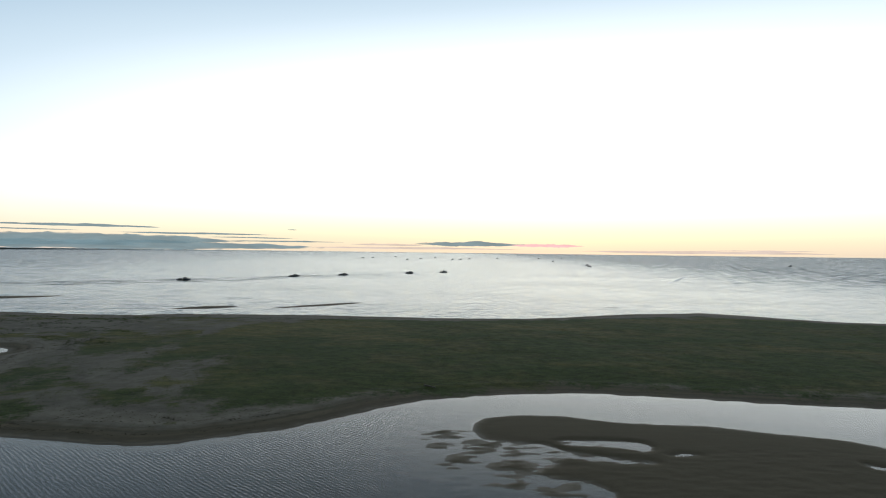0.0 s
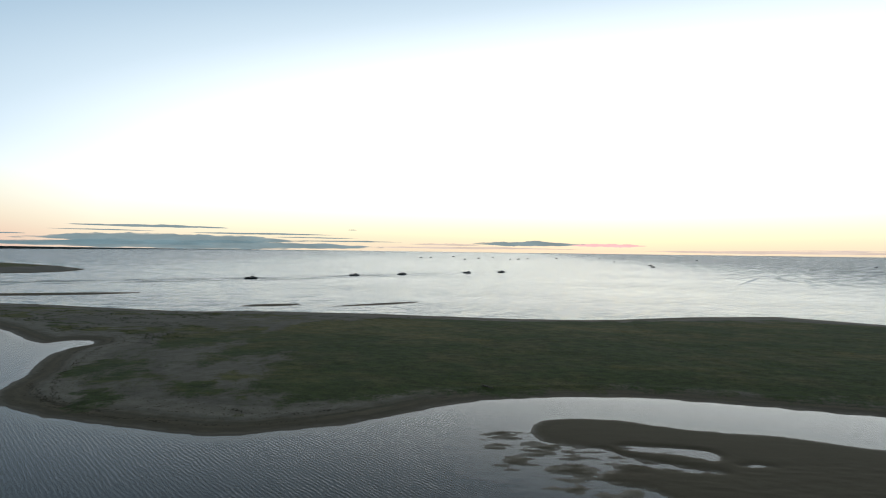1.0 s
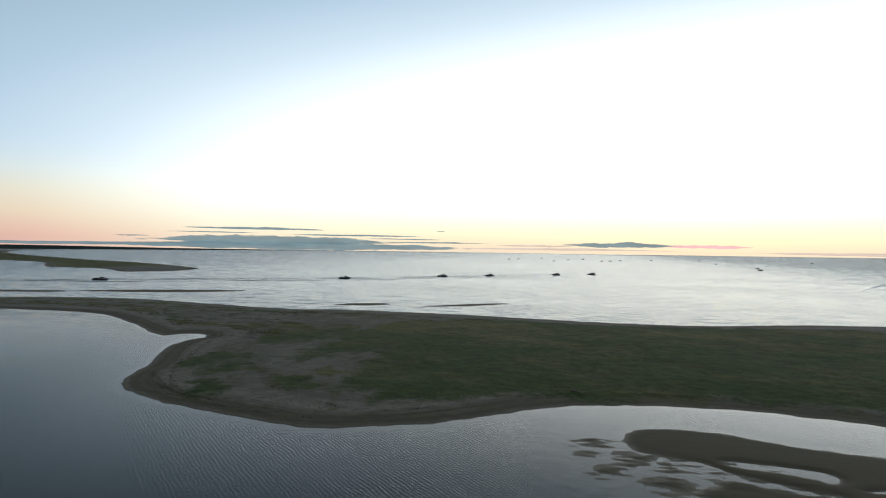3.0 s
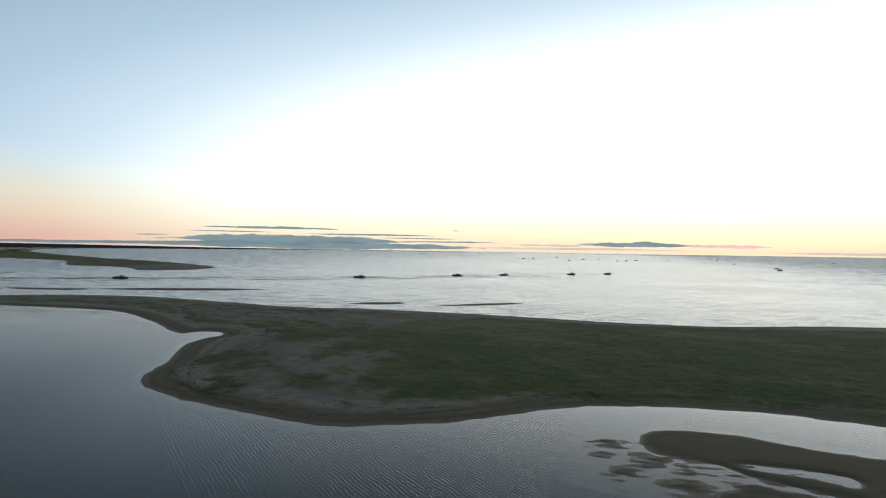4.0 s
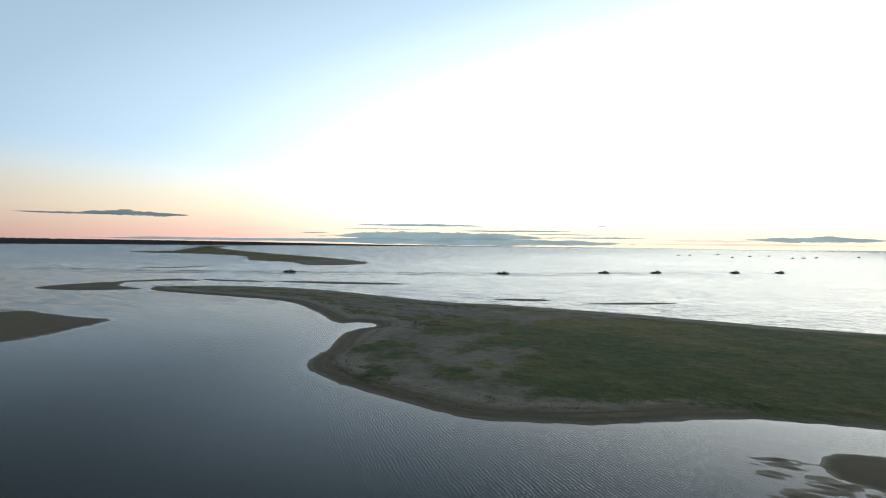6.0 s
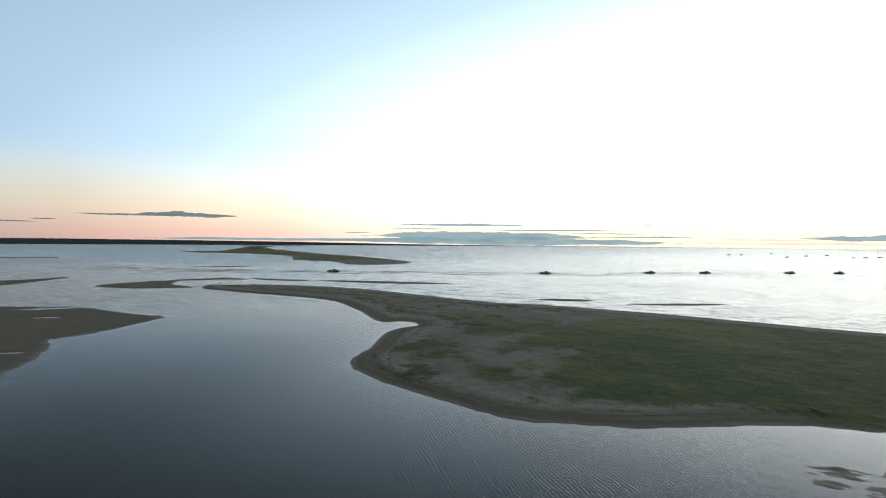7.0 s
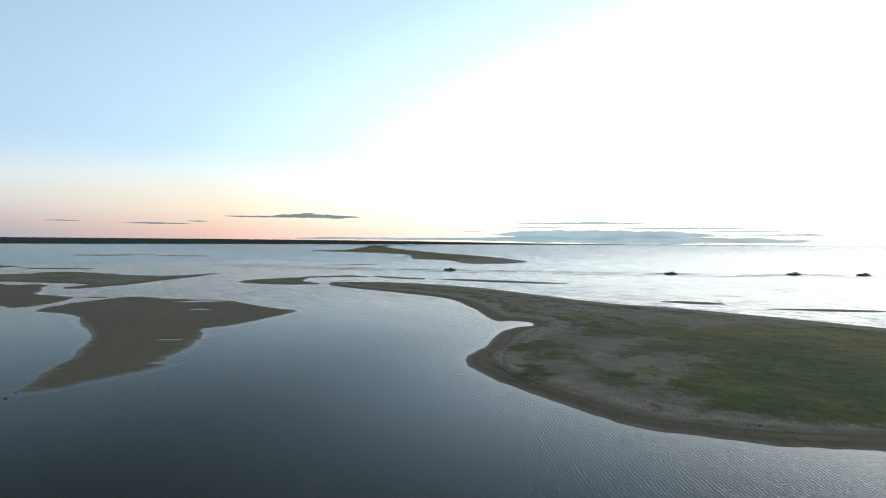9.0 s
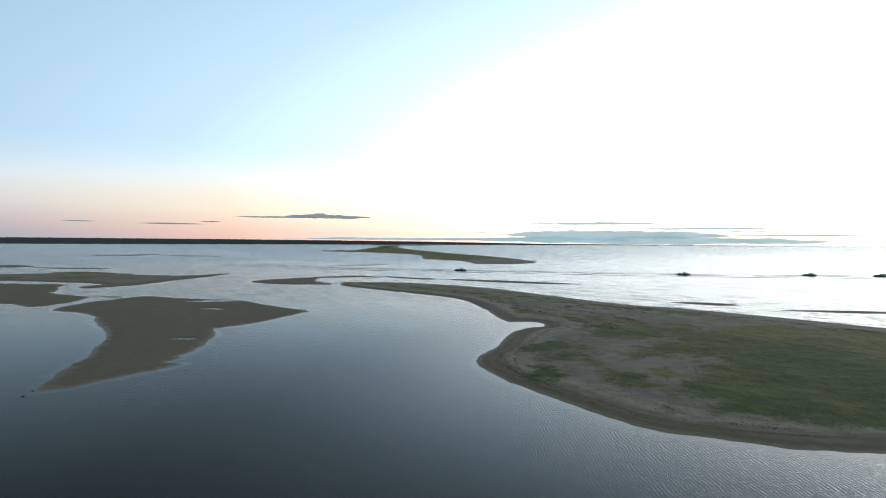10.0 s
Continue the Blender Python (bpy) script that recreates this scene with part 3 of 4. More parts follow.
gx, gy = np.meshgrid(steps_along((-7000, 300), (-2000, 25), (-1300, 14), (-700, 5), (-380, 2), (-300, 0.8), (-6, 0.4), (62, 0.8), (125, 4), (300, 300), (7000, 0)),
                     steps_along((-7000, 300), (-60, 2), (8, 0.8), (58, 0.35), (96, 0.8), (262, 1.5), (330, 8), (800, 25), (1600, 300), (7000, 0)))
gz, gturf, gmud = land(gx, gy)
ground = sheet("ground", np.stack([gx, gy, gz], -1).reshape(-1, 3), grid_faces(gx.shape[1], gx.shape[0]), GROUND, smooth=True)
for key, values in (("turf", gturf), ("mud", gmud)):
    ground.data.attributes.new(key, "FLOAT", "POINT").data.foreach_set("value", values.astype(np.float32).ravel())
tagged(ground, "grey-brown sand spit, mud banks and green turf in shallow water", "ground", kind="structure")

wx, wy = np.meshgrid(steps_along((-7000, 250), (-1200, 12), (-420, 3), (-310, 2), (130, 8), (400, 200), (7000, 0)), steps_along((-7000, 250), (-100, 4), (0, 2), (270, 4), (400, 20), (1000, 250), (7000, 0)))
water = sheet("water", np.stack([wx, wy, 0 * wx], -1).reshape(-1, 3), grid_faces(wx.shape[1], wx.shape[0]), WATER)
shore = np.interp(wx, [-1500, -480, -360, -300, -250, -130, 40, 110, 200, 450], [60, 330, 215, 205, 210, 190, 190, 200, 180, 150])
open_sea = np.maximum(smoothstep(wy - shore, -25, 40), smoothstep(-wx, 570, 700))
open_sea = np.maximum(open_sea, 0.6 * smoothstep(np.hypot(wx, wy), 170, 330) * (wx < -120))
depth = -land(wx, wy)[0]
still = smoothstep(wx, -190, -150)
ruffle = (0.6 * still + (1 - 0.6 * still) * smoothstep(depth, 0.02, 0.18)) * 0.92
gusts = fbm(wx, wy, 30.0, 3, 2)
breeze = (smoothstep(wx + 0.25 * wy + 12 * gusts, -118, -60) * smoothstep(wy + 0.13 * wx + 9 * gusts, 22, 42) * 0.97 + 0.03) * smoothstep(depth, 0.02, 0.2)
lee = np.exp(-(((wx - 56) / 42) ** 2 + ((wy - 83 + 0.1 * (wx - 40)) / 7.0) ** 2) ** 2)
bay = np.exp(-(((wx + 205) / 75) ** 2 + ((wy - 2) / 26) ** 2))
breeze, ruffle = breeze * (1 - 0.8 * lee) * (1 - 0.7 * smoothstep(wx, -14, 8)), ruffle * (1 - 0.6 * lee) * (1 - 0.6 * bay) * (1 - 0.4 * smoothstep(np.hypot(wx, wy), 190, 330))
for key, values in (("open_sea", open_sea), ("breeze", breeze), ("ruffle", ruffle)):
    water.data.attributes.new(key, "FLOAT", "POINT").data.foreach_set("value", values.astype(np.float32).ravel())
water.visible_shadow = False
tagged(water, "calm grey lagoon and pale rippled open sea at dusk", "water", kind="structure")


# ---- plants: tufts of blades ----
def tufts(name, mat, x, y, z, high, wide, blades, seed, droop=1.0):
    r = np.random.default_rng(seed)
    count = len(x)
    turn = r.uniform(0, 2 * math.pi, (count, blades))
    tall = high[:, None] * r.uniform(0.6, 1.15, (count, blades))
    lean = droop * wide[:, None] * r.uniform(0.3, 1.0, (count, blades))
    root = wide[:, None] * 0.35
    half = wide[:, None] * r.uniform(0.14, 0.26, (count, blades))
    cx, cy = np.cos(turn), np.sin(turn)
    bx, by = x[:, None] + cx * root, y[:, None] + cy * root
    zz = np.broadcast_to(z[:, None], bx.shape)
    a = np.stack([bx - cy * half, by + cx * half, zz - 0.05], -1)
    b = np.stack([bx + cy * half, by - cx * half, zz - 0.05], -1)
    c = np.stack([bx + cx * lean, by + cy * lean, zz + tall], -1)
    verts = np.stack([a, b, c], 2).reshape(-1, 3)
    return sheet(name, verts, np.arange(len(verts)).reshape(-1, 3), mat)


def scatter(count, x0, x1, y0, y1, seed):
    r = np.random.default_rng(seed)
    return r.uniform(x0, x1, count), r.uniform(y0, y1, count), r.random(count), r


px, py, pr, r = scatter(210000, -125, 240, 86, 235, 11)
pz, pt, _ = land(px, py)
keep = (pt > 0.25 + 0.6 * pr) & (pz > 0.35)
px, py, pz = px[keep], py[keep], pz[keep]
high = r.uniform(0.03, 0.10, len(px)) * (0.6 + 0.8 * smoothstep(fbm(px, py, 5.0, 3, 2), -0.3, 0.5))
turf_tufts = tufts("beach_grass", GRASS, px, py, pz, high, high * 1.5, 4, 21, 2.0)
tagged(turf_tufts, "low olive-green beach grass covering the sand spit", "grass", kind="stuff")

px, py, pr, r = scatter(45000, -290, -40, 86, 235, 12)
pz, pt, _ = land(px, py)
keep = (pt > 0.22 + 1.1 * pr) & (pt < 0.75) & (pz > 0.55)
px, py, pz = px[keep], py[keep], pz[keep]
high = r.uniform(0.08, 0.22, len(px))
scrub = tufts("dune_scrub", SCRUB, px, py, pz, high, high * 1.2, 6, 22, 1.8)
tagged(scrub, "sparse dark tufts of dune plants on bare sand", "grass", kind="stuff")

px, py, pr, r = scatter(70000, -260, 160, 150, 250, 15)
pd = inside_by(SPIT, px, py)
clump = fbm(px * 0.6, py, 5.0, 3, 5) + 0.5 * fbm(px, py, 1.6, 2, 2)
strip = (px < -92) & (pd > 9) & (pd < 34) & (clump > 0.26) | (py > 190) & (pd > 13) & (pd < 26) & (px > -200) & (px < -30) & (clump > 0.22)
keep = strip & (pr < 0.55)
px, py = px[keep], py[keep]
pz, pt, _ = land(px, py)
high = r.uniform(0.10, 0.26, len(px))
dune_grass = tufts("dune_grass", DUNE, px, py, pz, high, high * 2.0, 7, 24, 1.6)
tagged(dune_grass, "dark green clumps of dune grass on the sandy ridge", "grass", kind="stuff")

px, py, pr, r = scatter(60000, -1850, -470, 440, 1340, 13)
keep = (pr < 0.35)
px, py = px[keep], py[keep]
pz, pt, _ = land(px, py)
keep = (pt > 0.5) & (pz > 0.8)
high = r.uniform(0.35, 0.75, keep.sum()) * np.interp(px[keep], [-1700, -1300], [1.7, 1.0])
far_grass = tufts("marsh_grass", GRASS, px[keep], py[keep], pz[keep], high, high * 2.0, 5, 23)
tagged(far_grass, "green marsh grass along the far sand spit", "grass", kind="stuff")


# ---- seaweed wrack: flat dark clumps in lines along the beach ----
def lumps(name, mat, x, y, z, size, flat, seed):
    r = np.random.default_rng(seed)
    base = np.array([(1, 0, 0), (0.3, 1, 0), (-0.9, 0.4, 0), (-0.4, -0.9, 0), (0.6, -0.7, 0), (0.05, 0, 1)])
    tri = np.array([(0, 1, 5), (1, 2, 5), (2, 3, 5), (3, 4, 5), (4, 0, 5)])
    turn = r.uniform(0, 6.28, len(x))
    c, s = np.cos(turn)[:, None], np.sin(turn)[:, None]
    bx, by = base[None, :, 0] * r.uniform(0.6, 1.5, (len(x), 6)), base[None, :, 1] * r.uniform(0.5, 1.1, (len(x), 6))
    v = np.stack([x[:, None] + size[:, None] * (bx * c - by * s), y[:, None] + size[:, None] * (bx * s + by * c), z[:, None] - 0.02 + size[:, None] * flat * base[None, :, 2]], -1)
    f = tri[None] + 6 * np.arange(len(x))[:, None, None]
    return sheet(name, v.reshape(-1, 3), f.reshape(-1, 3), mat)


WRACK_LINES = [[(-105.9, 136.7), (-100, 124), (-94.7, 112.4), (-89, 103), (-84.3, 96.6), (-76.5, 88.6), (-67.2, 85.6), (-61.6, 86.6), (-55.9, 89.5)], [(-91.7, 99.5), (-78, 88), (-64.5, 83), (-56.5, 82.6), (-49, 81), (-40.9, 81.5)],
               [(-114.7, 147.5), (-105.5, 146.6), (-94.2, 142.6)], [(-52.9, 91.5), (-46.3, 89.4), (-39.7, 86.8), (-33.8, 87.9), (-26.7, 91.5)]]


def away_from(track, x, y):
    """Metres from a line of points."""
    best = np.full(x.shape, 1e9)
    for (ax, ay), (bx, by) in zip(track, track[1:]):
        dx, dy = bx - ax, by - ay
        t = np.clip(((x - ax) * dx + (y - ay) * dy) / (dx * dx + dy * dy), 0, 1)
        best = np.minimum(best, np.hypot(x - ax - t * dx, y - ay - t * dy))
    return best


px, py, pr, r = scatter(380000, -130, 100, 74, 160, 14)
pd = inside_by(SPIT, px, py)
wob = fbm(px, py, 11.0, 4, 1)
line = np.exp(-((pd - 8.6 - 1.6 * wob) / 0.35) ** 2) + 0.9 * np.exp(-((pd - 4.6 - 1.5 * wob) / 0.28) ** 2) * (fbm(px, py, 6.0, 2, 5) > 0.05) + 0.25 * np.exp(-((pd - 11.5 - 3 * wob) / 1.0) ** 2)
line = 0.35 * line + 0.006 * (pd < 16)
for track, wide in zip(WRACK_LINES, (0.34, 0.3, 0.7, 0.34)):
    line = line + 0.65 * np.exp(-((away_from(track, px, py) + 1.0 * fbm(px, py, 5.0, 3, 5)) / wide) ** 2)
keep = (pr < line * (0.45 + 0.55 * smoothstep(fbm(px, py, 4.0, 3, 6), -0.3, 0.1))) & (pd > 2)
px, py = px[keep], py[keep]
pz, pt, _ = land(px, py)
wrack = lumps("seaweed_wrack", WRACK, px, py, pz, r.uniform(0.09, 0.23, len(px)), 0.36, 31)
tagged(wrack, "dark dried seaweed lying in lines along the beach", "seaweed", kind="stuff")


# ---- driftwood log ----
def driftwood(at, turn, length):
    bm = bmesh.new()
    steps, sides = 9, 8
    rings = []
    for i in range(steps):
        u = i / (steps - 1)
        rad = 0.17 * (1 - 0.45 * u) * (1 + 0.12 * math.sin(7 * u))
        centre = Vector((length * (u - 0.5), 0.12 * math.sin(4 * u), rad * 0.8 + 0.05 * u))
        rings.append([bm.verts.new(centre + Vector((0, rad * math.cos(a), rad * math.sin(a)))) for a in (2 * math.pi * k / sides for k in range(sides))])
    for a, b in zip(rings, rings[1:]):
        for k in range(sides):
            bm.faces.new((a[k], a[(k + 1) % sides], b[(k + 1) % sides], b[k]))
    bm.faces.new(rings[0][::-1])
    bm.faces.new(rings[-1])
    rod(bm, (0.3 * length, 0, 0.15), (0.42 * length, 0.35, 0.4), 0.06, 0.02)
    ob = part("driftwood_log", bm, DRIFTWOOD, smooth=True)
    ob.matrix_world = pose(*at, 0, 0, turn)
    return tagged(ob, "bleached bare driftwood log lying on the grass", "log")


log_z = float(land(np.array([-2.2]), np.array([109.9]))[0][0])
driftwood((-2.2, 109.9, log_z + 0.08), -38, 2.8)


def rock(at, size, seed):
    bm = bmesh.new()
    bmesh.ops.create_icosphere(bm, subdivisions=2, radius=1.0)
    for v in bm.verts:
        v.co = v.co * (1 + 0.35 * noise.noise(v.co * 1.4 + Vector((seed, 0, 0))))
        v.co = Vector((v.co.x * size, v.co.y * size * 0.8, v.co.z * size * 0.45))
    ob = part("rock", bm, WRACK_ROCK, smooth=True)
    ob.matrix_world = Matrix.Translation(at)
    return tagged(ob, "small dark rock just breaking the calm water", "rock", "rocks off the mud bank")


rock((-121.1, 8.5, -0.02), 0.45, 3)
rock((-124.3, 10.2, -0.02), 0.32, 5)
rock((-122.9, 10.9, -0.05), 0.26, 9)


# ---- fishing boats ----
def fishing_boat(tone):
    """An inshore fishing boat, bow towards +x."""
    boat = new("fishing_boat")
    bm = bmesh.new()
    rows = []
    for i in range(11):
        u = i / 10
        x = -6.3 + 12.6 * u
        wide = 2.05 * (1 - max(0.0, (u - 0.45) / 0.55) ** 2.2) * (0.93 + 0.07 * min(1, u * 4)) + 0.02
        sheer = 0.95 + 1.15 * max(0.0, u - 0.25) ** 1.6
        rake = 0.55 * u ** 4
        rows.append([bm.verts.new((x + rake * k, s * wide * w, zz)) for s, w, zz, k in ((1, 1, sheer, 1), (1, .93, .3, .5), (1, .6, -.35, 0), (-1, .6, -.35, 0), (-1, .93, .3, .5), (-1, 1, sheer, 1))])
    for a, b in zip(rows, rows[1:]):
        for k in range(5):
            bm.faces.new((a[k], b[k], b[k + 1], a[k + 1]))
    bm.faces.new(rows[0])
    part("hull", bm, tone, boat, smooth=False)
    bm = bmesh.new()
    for a, b in zip(range(10), range(1, 11)):
        quad = []
        for i, s in ((a, 1), (b, 1), (b, -1), (a, -1)):
            u = i / 10
            wide = 1.98 * (1 - max(0.0, (u - 0.45) / 0.55) ** 2.2)
            quad.append(bm.verts.new((-6.3 + 12.6 * u, s * wide, 0.55 + (0.35 + 1.0 * max(0.0, u - 0.25) ** 1.6 if u > 0.55 else 0))))
        bm.faces.new(quad)
    part("deck", bm, DECK, boat)
    bm = bmesh.new()
    for s in (1, -1):
        for i in range(10):
            pts = []
            for j in (i, i + 1):
                u = j / 10
                wide = 2.05 * (1 - max(0.0, (u - 0.45) / 0.55) ** 2.2) * (0.93 + 0.07 * min(1, u * 4)) + 0.02
                pts.append((-6.3 + 12.6 * u + 0.55 * u ** 4, s * wide, 0.95 + 1.15 * max(0.0, u - 0.25) ** 1.6))
            rod(bm, pts[0], pts[1], 0.06, sides=6)
    part("gunwale", bm, HULL_PALE, boat, "white rail")
    house = part("wheelhouse", box(box(bmesh.new(), (3.4, 2.9, 1.95), (1.6, 0, 1.75), 0, 0.12), (2.2, 2.3, 0.7), (3.9, 0, 1.35), 0, 0.15), HULL_PALE, boat)
    part("roof", box(bmesh.new(), (4.6, 3.1, 0.12), (1.1, 0, 2.8), 0, 0.04), HULL_PALE, house)
    for y in (-0.95, 0, 0.95):
        part("window", box(bmesh.new(), (0.06, 0.78, 0.6), (3.32, y, 2.25), 0, 0.02), GLASS, house)
    for s in (-1, 1):
        for x in (0.6, 2.0):
            part("window", box(bmesh.new(), (0.95, 0.06, 0.6), (x, s * 1.46, 2.25), 0, 0.02), GLASS, house)
    part("mast", rod(rod(bmesh.new(), (0.6, 0, 2.85), (0.45, 0, 5.0), 0.06, 0.03), (0.5, -0.6, 4.2), (0.5, 0.6, 4.2), 0.025), STEEL, boat)
    part("radar", box(bmesh.new(), (0.35, 1.1, 0.18), (1.6, 0, 3.05), 0, 0.06), HULL_PALE, boat)
    for k, y in enumerate((-1.2, 0.0, 1.2)):
        for j, x in enumerate((-5.2, -4.1, -3.0, -1.9)):
            for level in range(3 if j else 2):
                part("trap", box(bmesh.new(), (1.02, 1.08, 0.42), (x + 0.03 * k, y, 0.79 + 0.44 * level), 0, 0.05), TRAPS, boat)
    return tagged(boat, "inshore fishing boat stacked with traps under way on the sea", "boat", "fishing fleet leaving harbour")


def wake(at, turn, length):
    """Broken low ridges of foam in the track of a boat."""
    r = np.random.default_rng(int(abs(at[0] * 7 + at[1])))
    count = int(length * 2.2)
    along = length * r.random(count) ** 1.5
    sides = np.where(r.random(count) < 0.5, -1.0, 1.0)
    across = sides * (1.2 + 0.035 * along) + r.normal(0, 0.25, count)
    core = r.random(count) < 0.35
    across = np.where(core, r.normal(0, 0.9, count), across)
    c, s = math.cos(radians(turn)), math.sin(radians(turn))
    x, y = at[0] - (6 + along) * c - across * s, at[1] - (6 + along) * s + across * c
    size = r.uniform(0.25, 0.8, count) * (1 - 0.5 * along / length)
    ob = lumps("boat_wake", FOAM, x, y, np.full(count, 0.03), size, 0.16, 41)
    return tagged(ob, "thin white foam wake trailing over the sea", "wake", kind="stuff")


def ripple_ridge(points, wide, high, mat, name, label, seed):
    """A low wavering ridge of water along a line, taller in the middle and dying out at both ends."""
    r = np.random.default_rng(seed)
    p = np.array(points, float)
    at = np.linspace(0, len(p) - 1, 60 * (len(p) - 1) + 1)
    x, y = (np.interp(at, np.arange(len(p)), p[:, i]) for i in (0, 1))
    dx, dy = np.gradient(x), np.gradient(y)
    k = np.hypot(dx, dy) + 1e-9
    nx, ny = -dy / k, dx / k
    u = np.linspace(0, 1, len(x))
    fade = np.clip(np.minimum(u, 1 - u) * 8, 0.02, 1) * np.clip(0.55 + fbm(x, y, 14.0, 3, seed), 0.05, 1.4)
    sway = 0.5 * fbm(x, y, 20.0, 2, seed + 1)
    rows = [np.stack([x + nx * (sway + s * wide * fade), y + ny * (sway + s * wide * fade), 0.012 + h * high * fade], 1) for s, h in ((-0.5, 0), (-0.15, 1), (0.2, 0.8), (0.5, 0))]
    ob = sheet(name, np.concatenate(rows), grid_faces(len(x), 4), mat, smooth=True)
    return tagged(ob, label, "wake", kind="stuff")


COURSE = 41.0
for k, (dx, dy) in enumerate(((0, 0), (-9, 11), (12, -16))):
    ripple_ridge([(-640 + dx, 205 + dy), (-480 + dx, 268 + dy), (-366 + dx, 342 + dy), (-214 + dx, 452 + dy), (-103 + dx, 568 + dy), (0 + dx, 668 + dy)], 2.6, 0.4, WATER, "boat_wake", "long low wake crossing the open sea", k)
ripple_ridge([(198, 489), (232, 549), (268, 613), (318, 680), (377, 728), (434, 761)], 4.0, 0.08, FOAM, "boat_wake", "curved white foam wake on the open sea", 9)
model = fishing_boat(HULL)
model.matrix_basis = pose(-214, 456, 0, 0, 0, COURSE) @ Matrix.Diagonal((0.84, 0.84, 0.84, 1))
wake((-214, 456), COURSE, 150)
for x, y, turn in ((-368, 345, 30), (-144, 535, COURSE), (-103, 573, COURSE), (-38, 635, COURSE + 3), (1, 672, COURSE + 3), (262, 985, 40), (285, 1090, 35), (776, 1233, 30), (279, 1399, 60)):
    copy_thing(model, pose(x, y, 0, 0, 0, turn))
    wake((x, y), turn, 90 if y < 800 else 60)
for x, y in ((-235, 1621), (-211, 1660), (-166, 1936), (-93, 1450), (-66, 1653), (-25, 1796), (27, 1534), (50, 1580), (79, 1661), (182, 1845), (330, 1900), (430, 2000), (626, 1846)):
    copy_thing(model, pose(x, y, 0, 0, 0, 40 + 25 * math.sin(x)))


# ---- the far wooded shore ----
COAST = np.array([(-2150, 3900, 2), (-2219, 3031, 8), (-2422, 2202, 19), (-2587, 1600, 24), (-2800, 1035, 27), (-2880, 524, 28), (-3060, 138, 29), (-3150, -400, 29), (-3200, -1400, 29)], float)
t = np.linspace(0, len(COAST) - 1, 260)
line = np.stack([np.interp(t, np.arange(len(COAST)), COAST[:, i]) for i in range(3)], 1)
steps = [(0, 0.0), (-12, 0.25), (-60, 0.45), (-260, 0.6), (-900, 0.4)]
bank = np.stack([np.stack([line[:, 0] + dx, line[:, 1], np.maximum(line[:, 2] * k - 0.4 * (dx == 0), -0.4)], 1) for dx, k in steps], 0).reshape(-1, 3)
far_shore = sheet("far_shore", bank, grid_faces(len(line), len(steps)), HAZY_BANK)
tagged(far_shore, "low dark far shore across the bay", "shore", kind="structure")
r = np.random.default_rng(5)
count = 9000
tt = r.uniform(0, len(COAST) - 1, count)
tx, ty, tz = (np.interp(tt, np.arange(len(COAST)), COAST[:, i]) for i in range(3))
deep = r.random(count) ** 1.5 * 240
foot = tz * np.interp(deep, [0, 12, 60, 260], [0, .25, .45, .6])
tall = tz * r.uniform(0.35, 0.40, count) + 0.8
base = np.array([(math.cos(a), math.sin(a), 0) for a in (0, 1.26, 2.51, 3.77, 5.03)] + [(0, 0, 1)])
tri = np.array([(0, 1, 5), (1, 2, 5), (2, 3, 5), (3, 4, 5), (4, 0, 5)])
girth = tall * r.uniform(1.1, 1.8, count)
v = np.stack([(tx - 4 - deep)[:, None] + girth[:, None] * base[None, :, 0], ty[:, None] + girth[:, None] * base[None, :, 1], foot[:, None] - 0.5 + tall[:, None] * base[None, :, 2]], -1)
f = tri[None] + 6 * np.arange(count)[:, None, None]
tagged(sheet("far_woods", v.reshape(-1, 3), f.reshape(-1, 3), HAZY_FOREST), "dark conifer woods along the far shore", "woods", kind="stuff")


# ---- clouds low over the horizon ----
def cloud(mat, azimuth, elevation, wide, high, seed, label):
    """A long flat-bottomed cloud, lumpy on top and drawn out at both ends; place and size in degrees seen over the bay."""
    far = 4700.0
    half, tall = far * radians(wide) / 2, far * radians(high) / 2
    bm = bmesh.new()
    thickness = bm.verts.layers.float.new("thickness")
    ends, sides = 72, 14
    rings = []
    for i in range(ends + 1):
        u = 2 * i / ends - 1
        full = max(0.02, 1 - abs(u) ** 1.7) ** 0.9
        lump = 0.62 + 0.34 * noise.noise(Vector((u * 3.1, seed, 0))) + 0.18 * noise.noise(Vector((u * 9.0, seed, 4))) + 0.07 * noise.noise(Vector((u * 27.0, seed, 8)))
        sag = 0.42 + 0.22 * noise.noise(Vector((u * 5.0, seed, 12))) + 0.12 * noise.noise(Vector((u * 19.0, seed, 16)))
        bend = 0.35 * noise.noise(Vector((u * 1.3, seed, 20)))
        ring = []
        for k in range(sides):
            a = 2 * math.pi * k / sides
            z = math.sin(a)
            vert = bm.verts.new((half * u, 60 * full * math.cos(a), tall * (full * z * (1.5 * max(0.12, lump) if z > 0 else 1.6 * max(0.15, sag)) + bend)))
            vert[thickness] = abs(math.cos(a)) * min(1.0, full * 1.6)
            ring.append(vert)
        rings.append(ring)
    for a, b in zip(rings, rings[1:]):
        for k in range(sides):
            bm.faces.new((a[k], b[k], b[(k + 1) % sides], a[(k + 1) % sides]))
    bm.faces.new(rings[0])
    bm.faces.new(rings[-1][::-1])
    ob = part("cloud", bm, mat, smooth=True)
    a = radians(azimuth)
    ob.matrix_world = Matrix.Translation((-far * math.sin(a), far * math.cos(a), EYE + far * math.tan(radians(elevation)))) @ Matrix.Rotation(a, 4, "Z")
    return tagged(ob, label, "cloud", "clouds along the horizon")


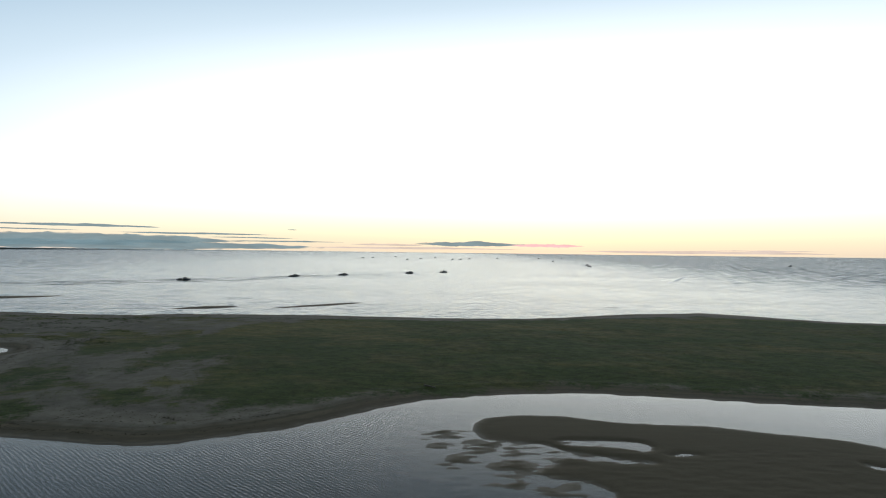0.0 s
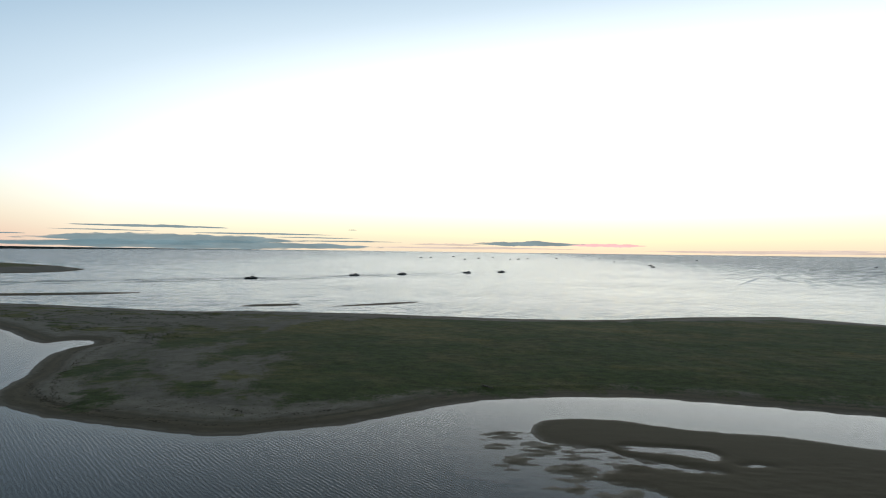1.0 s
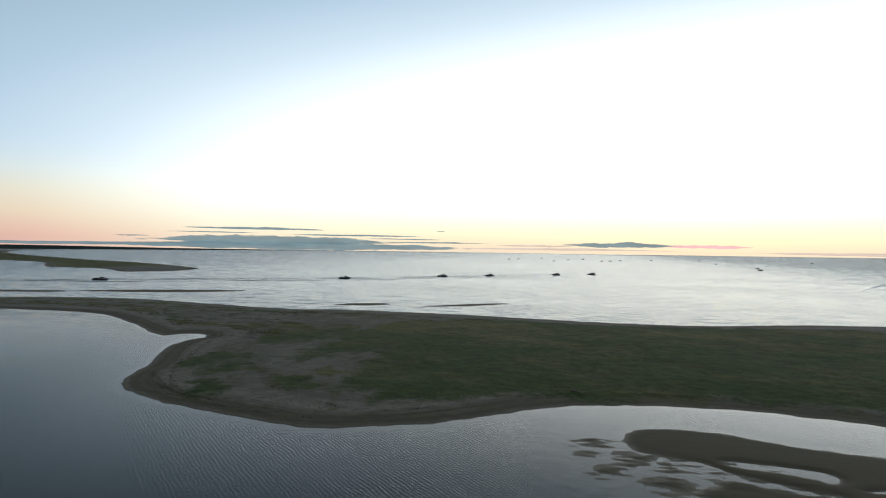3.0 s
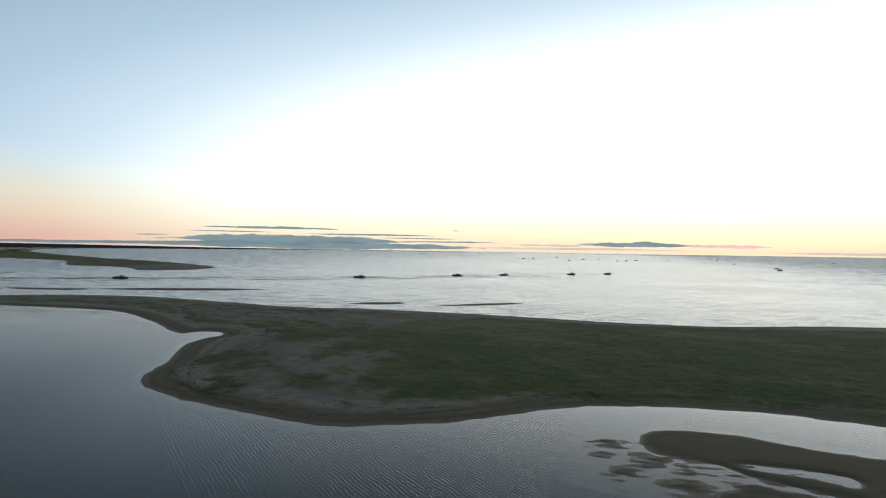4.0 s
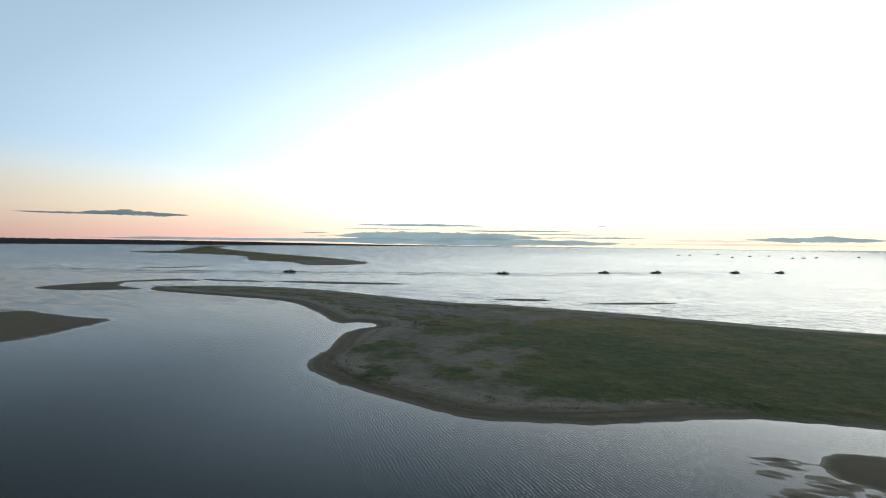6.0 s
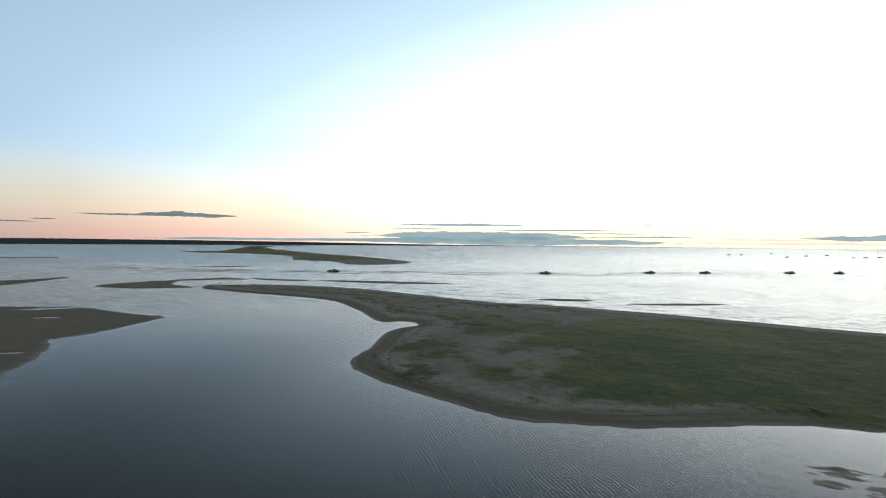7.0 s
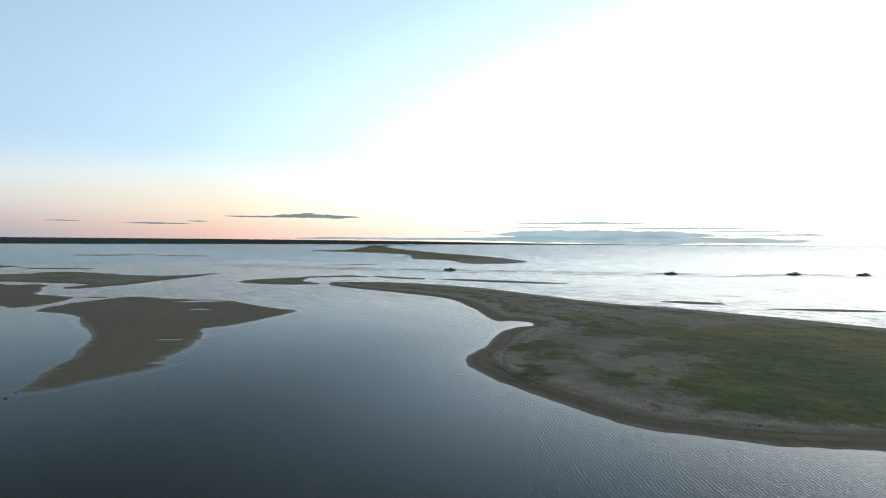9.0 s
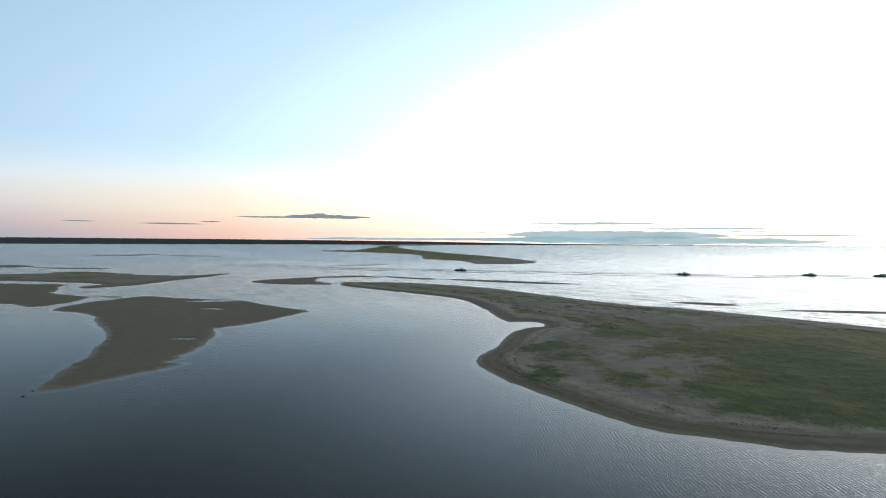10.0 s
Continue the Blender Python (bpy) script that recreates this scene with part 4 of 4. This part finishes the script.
cloud(CLOUD_GREY, 33.5, 1.72, 15, 0.30, 1, "long thin grey cloud streak low over the horizon")
cloud(CLOUD_GREY, 32, 0.55, 26, 1.2, 2, "broad blue-grey cloud bank low over the horizon")
cloud(CLOUD_GREY, 29, 0.02, 36, 1.15, 3, "flat blue-grey cloud bank low over the horizon")
cloud(CLOUD_GREY, 40, 0.12, 26, 0.5, 4, "dim grey cloud bank lying on the horizon")
cloud(CLOUD_GREY, 24, 1.22, 15, 0.22, 5, "long thin grey cloud streak low over the horizon")
cloud(CLOUD_GREY, 53, 0.06, 26, 0.34, 19, "dim grey haze bank lying on the horizon")
cloud(CLOUD_GREY, 19, 0.92, 9, 0.14, 24, "thin grey cloud streak low over the horizon")
cloud(CLOUD_GREY, 15.5, 0.60, 12, 0.18, 25, "thin grey cloud streak low over the horizon")
cloud(CLOUD_GREY, 37.5, 1.30, 9, 0.12, 26, "thin grey cloud streak low over the horizon")
cloud(CLOUD_GREY, 44.5, 0.84, 3.2, 0.12, 6, "small thin grey cloud streak")
cloud(CLOUD_GREY, 15.3, 1.78, 1.1, 0.1, 7, "small thin grey cloud streak")
cloud(CLOUD_DARK, 60.6, 2.25, 10.0, 0.6, 23, "grey-blue lens-shaped cloud over the far shore")
cloud(CLOUD_DARK, 66.0, 2.15, 8, 0.22, 9, "long thin grey cloud streak over the far shore")
cloud(CLOUD_DARK, 75, 1.35, 6.5, 0.18, 10, "small thin grey cloud streak")
cloud(CLOUD_DARK, 82, 1.45, 3, 0.1, 11, "faint thin cloud streak")
cloud(CLOUD_DARK, 71.5, 1.6, 2.2, 0.12, 12, "faint thin cloud streak")
cloud(CLOUD_GREY, -2.6, 0.56, 13, 0.66, 13, "grey cloud bank low over the horizon")
cloud(CLOUD_PINK, -10.6, 0.5, 8.5, 0.42, 14, "pink lit cloud streak low over the horizon")
cloud(CLOUD_THIN, 5.5, 0.42, 9, 0.3, 15, "pale mauve cloud streak on the horizon")
cloud(CLOUD_THIN, 3, 0.08, 24, 0.3, 16, "pale mauve cloud bank on the horizon")
cloud(CLOUD_THIN, -25, 0.0, 24, 0.36, 17, "pale mauve cloud bank on the horizon")
cloud(CLOUD_THIN, -30, 0.2, 9, 0.16, 18, "pale mauve cloud streak on the horizon")
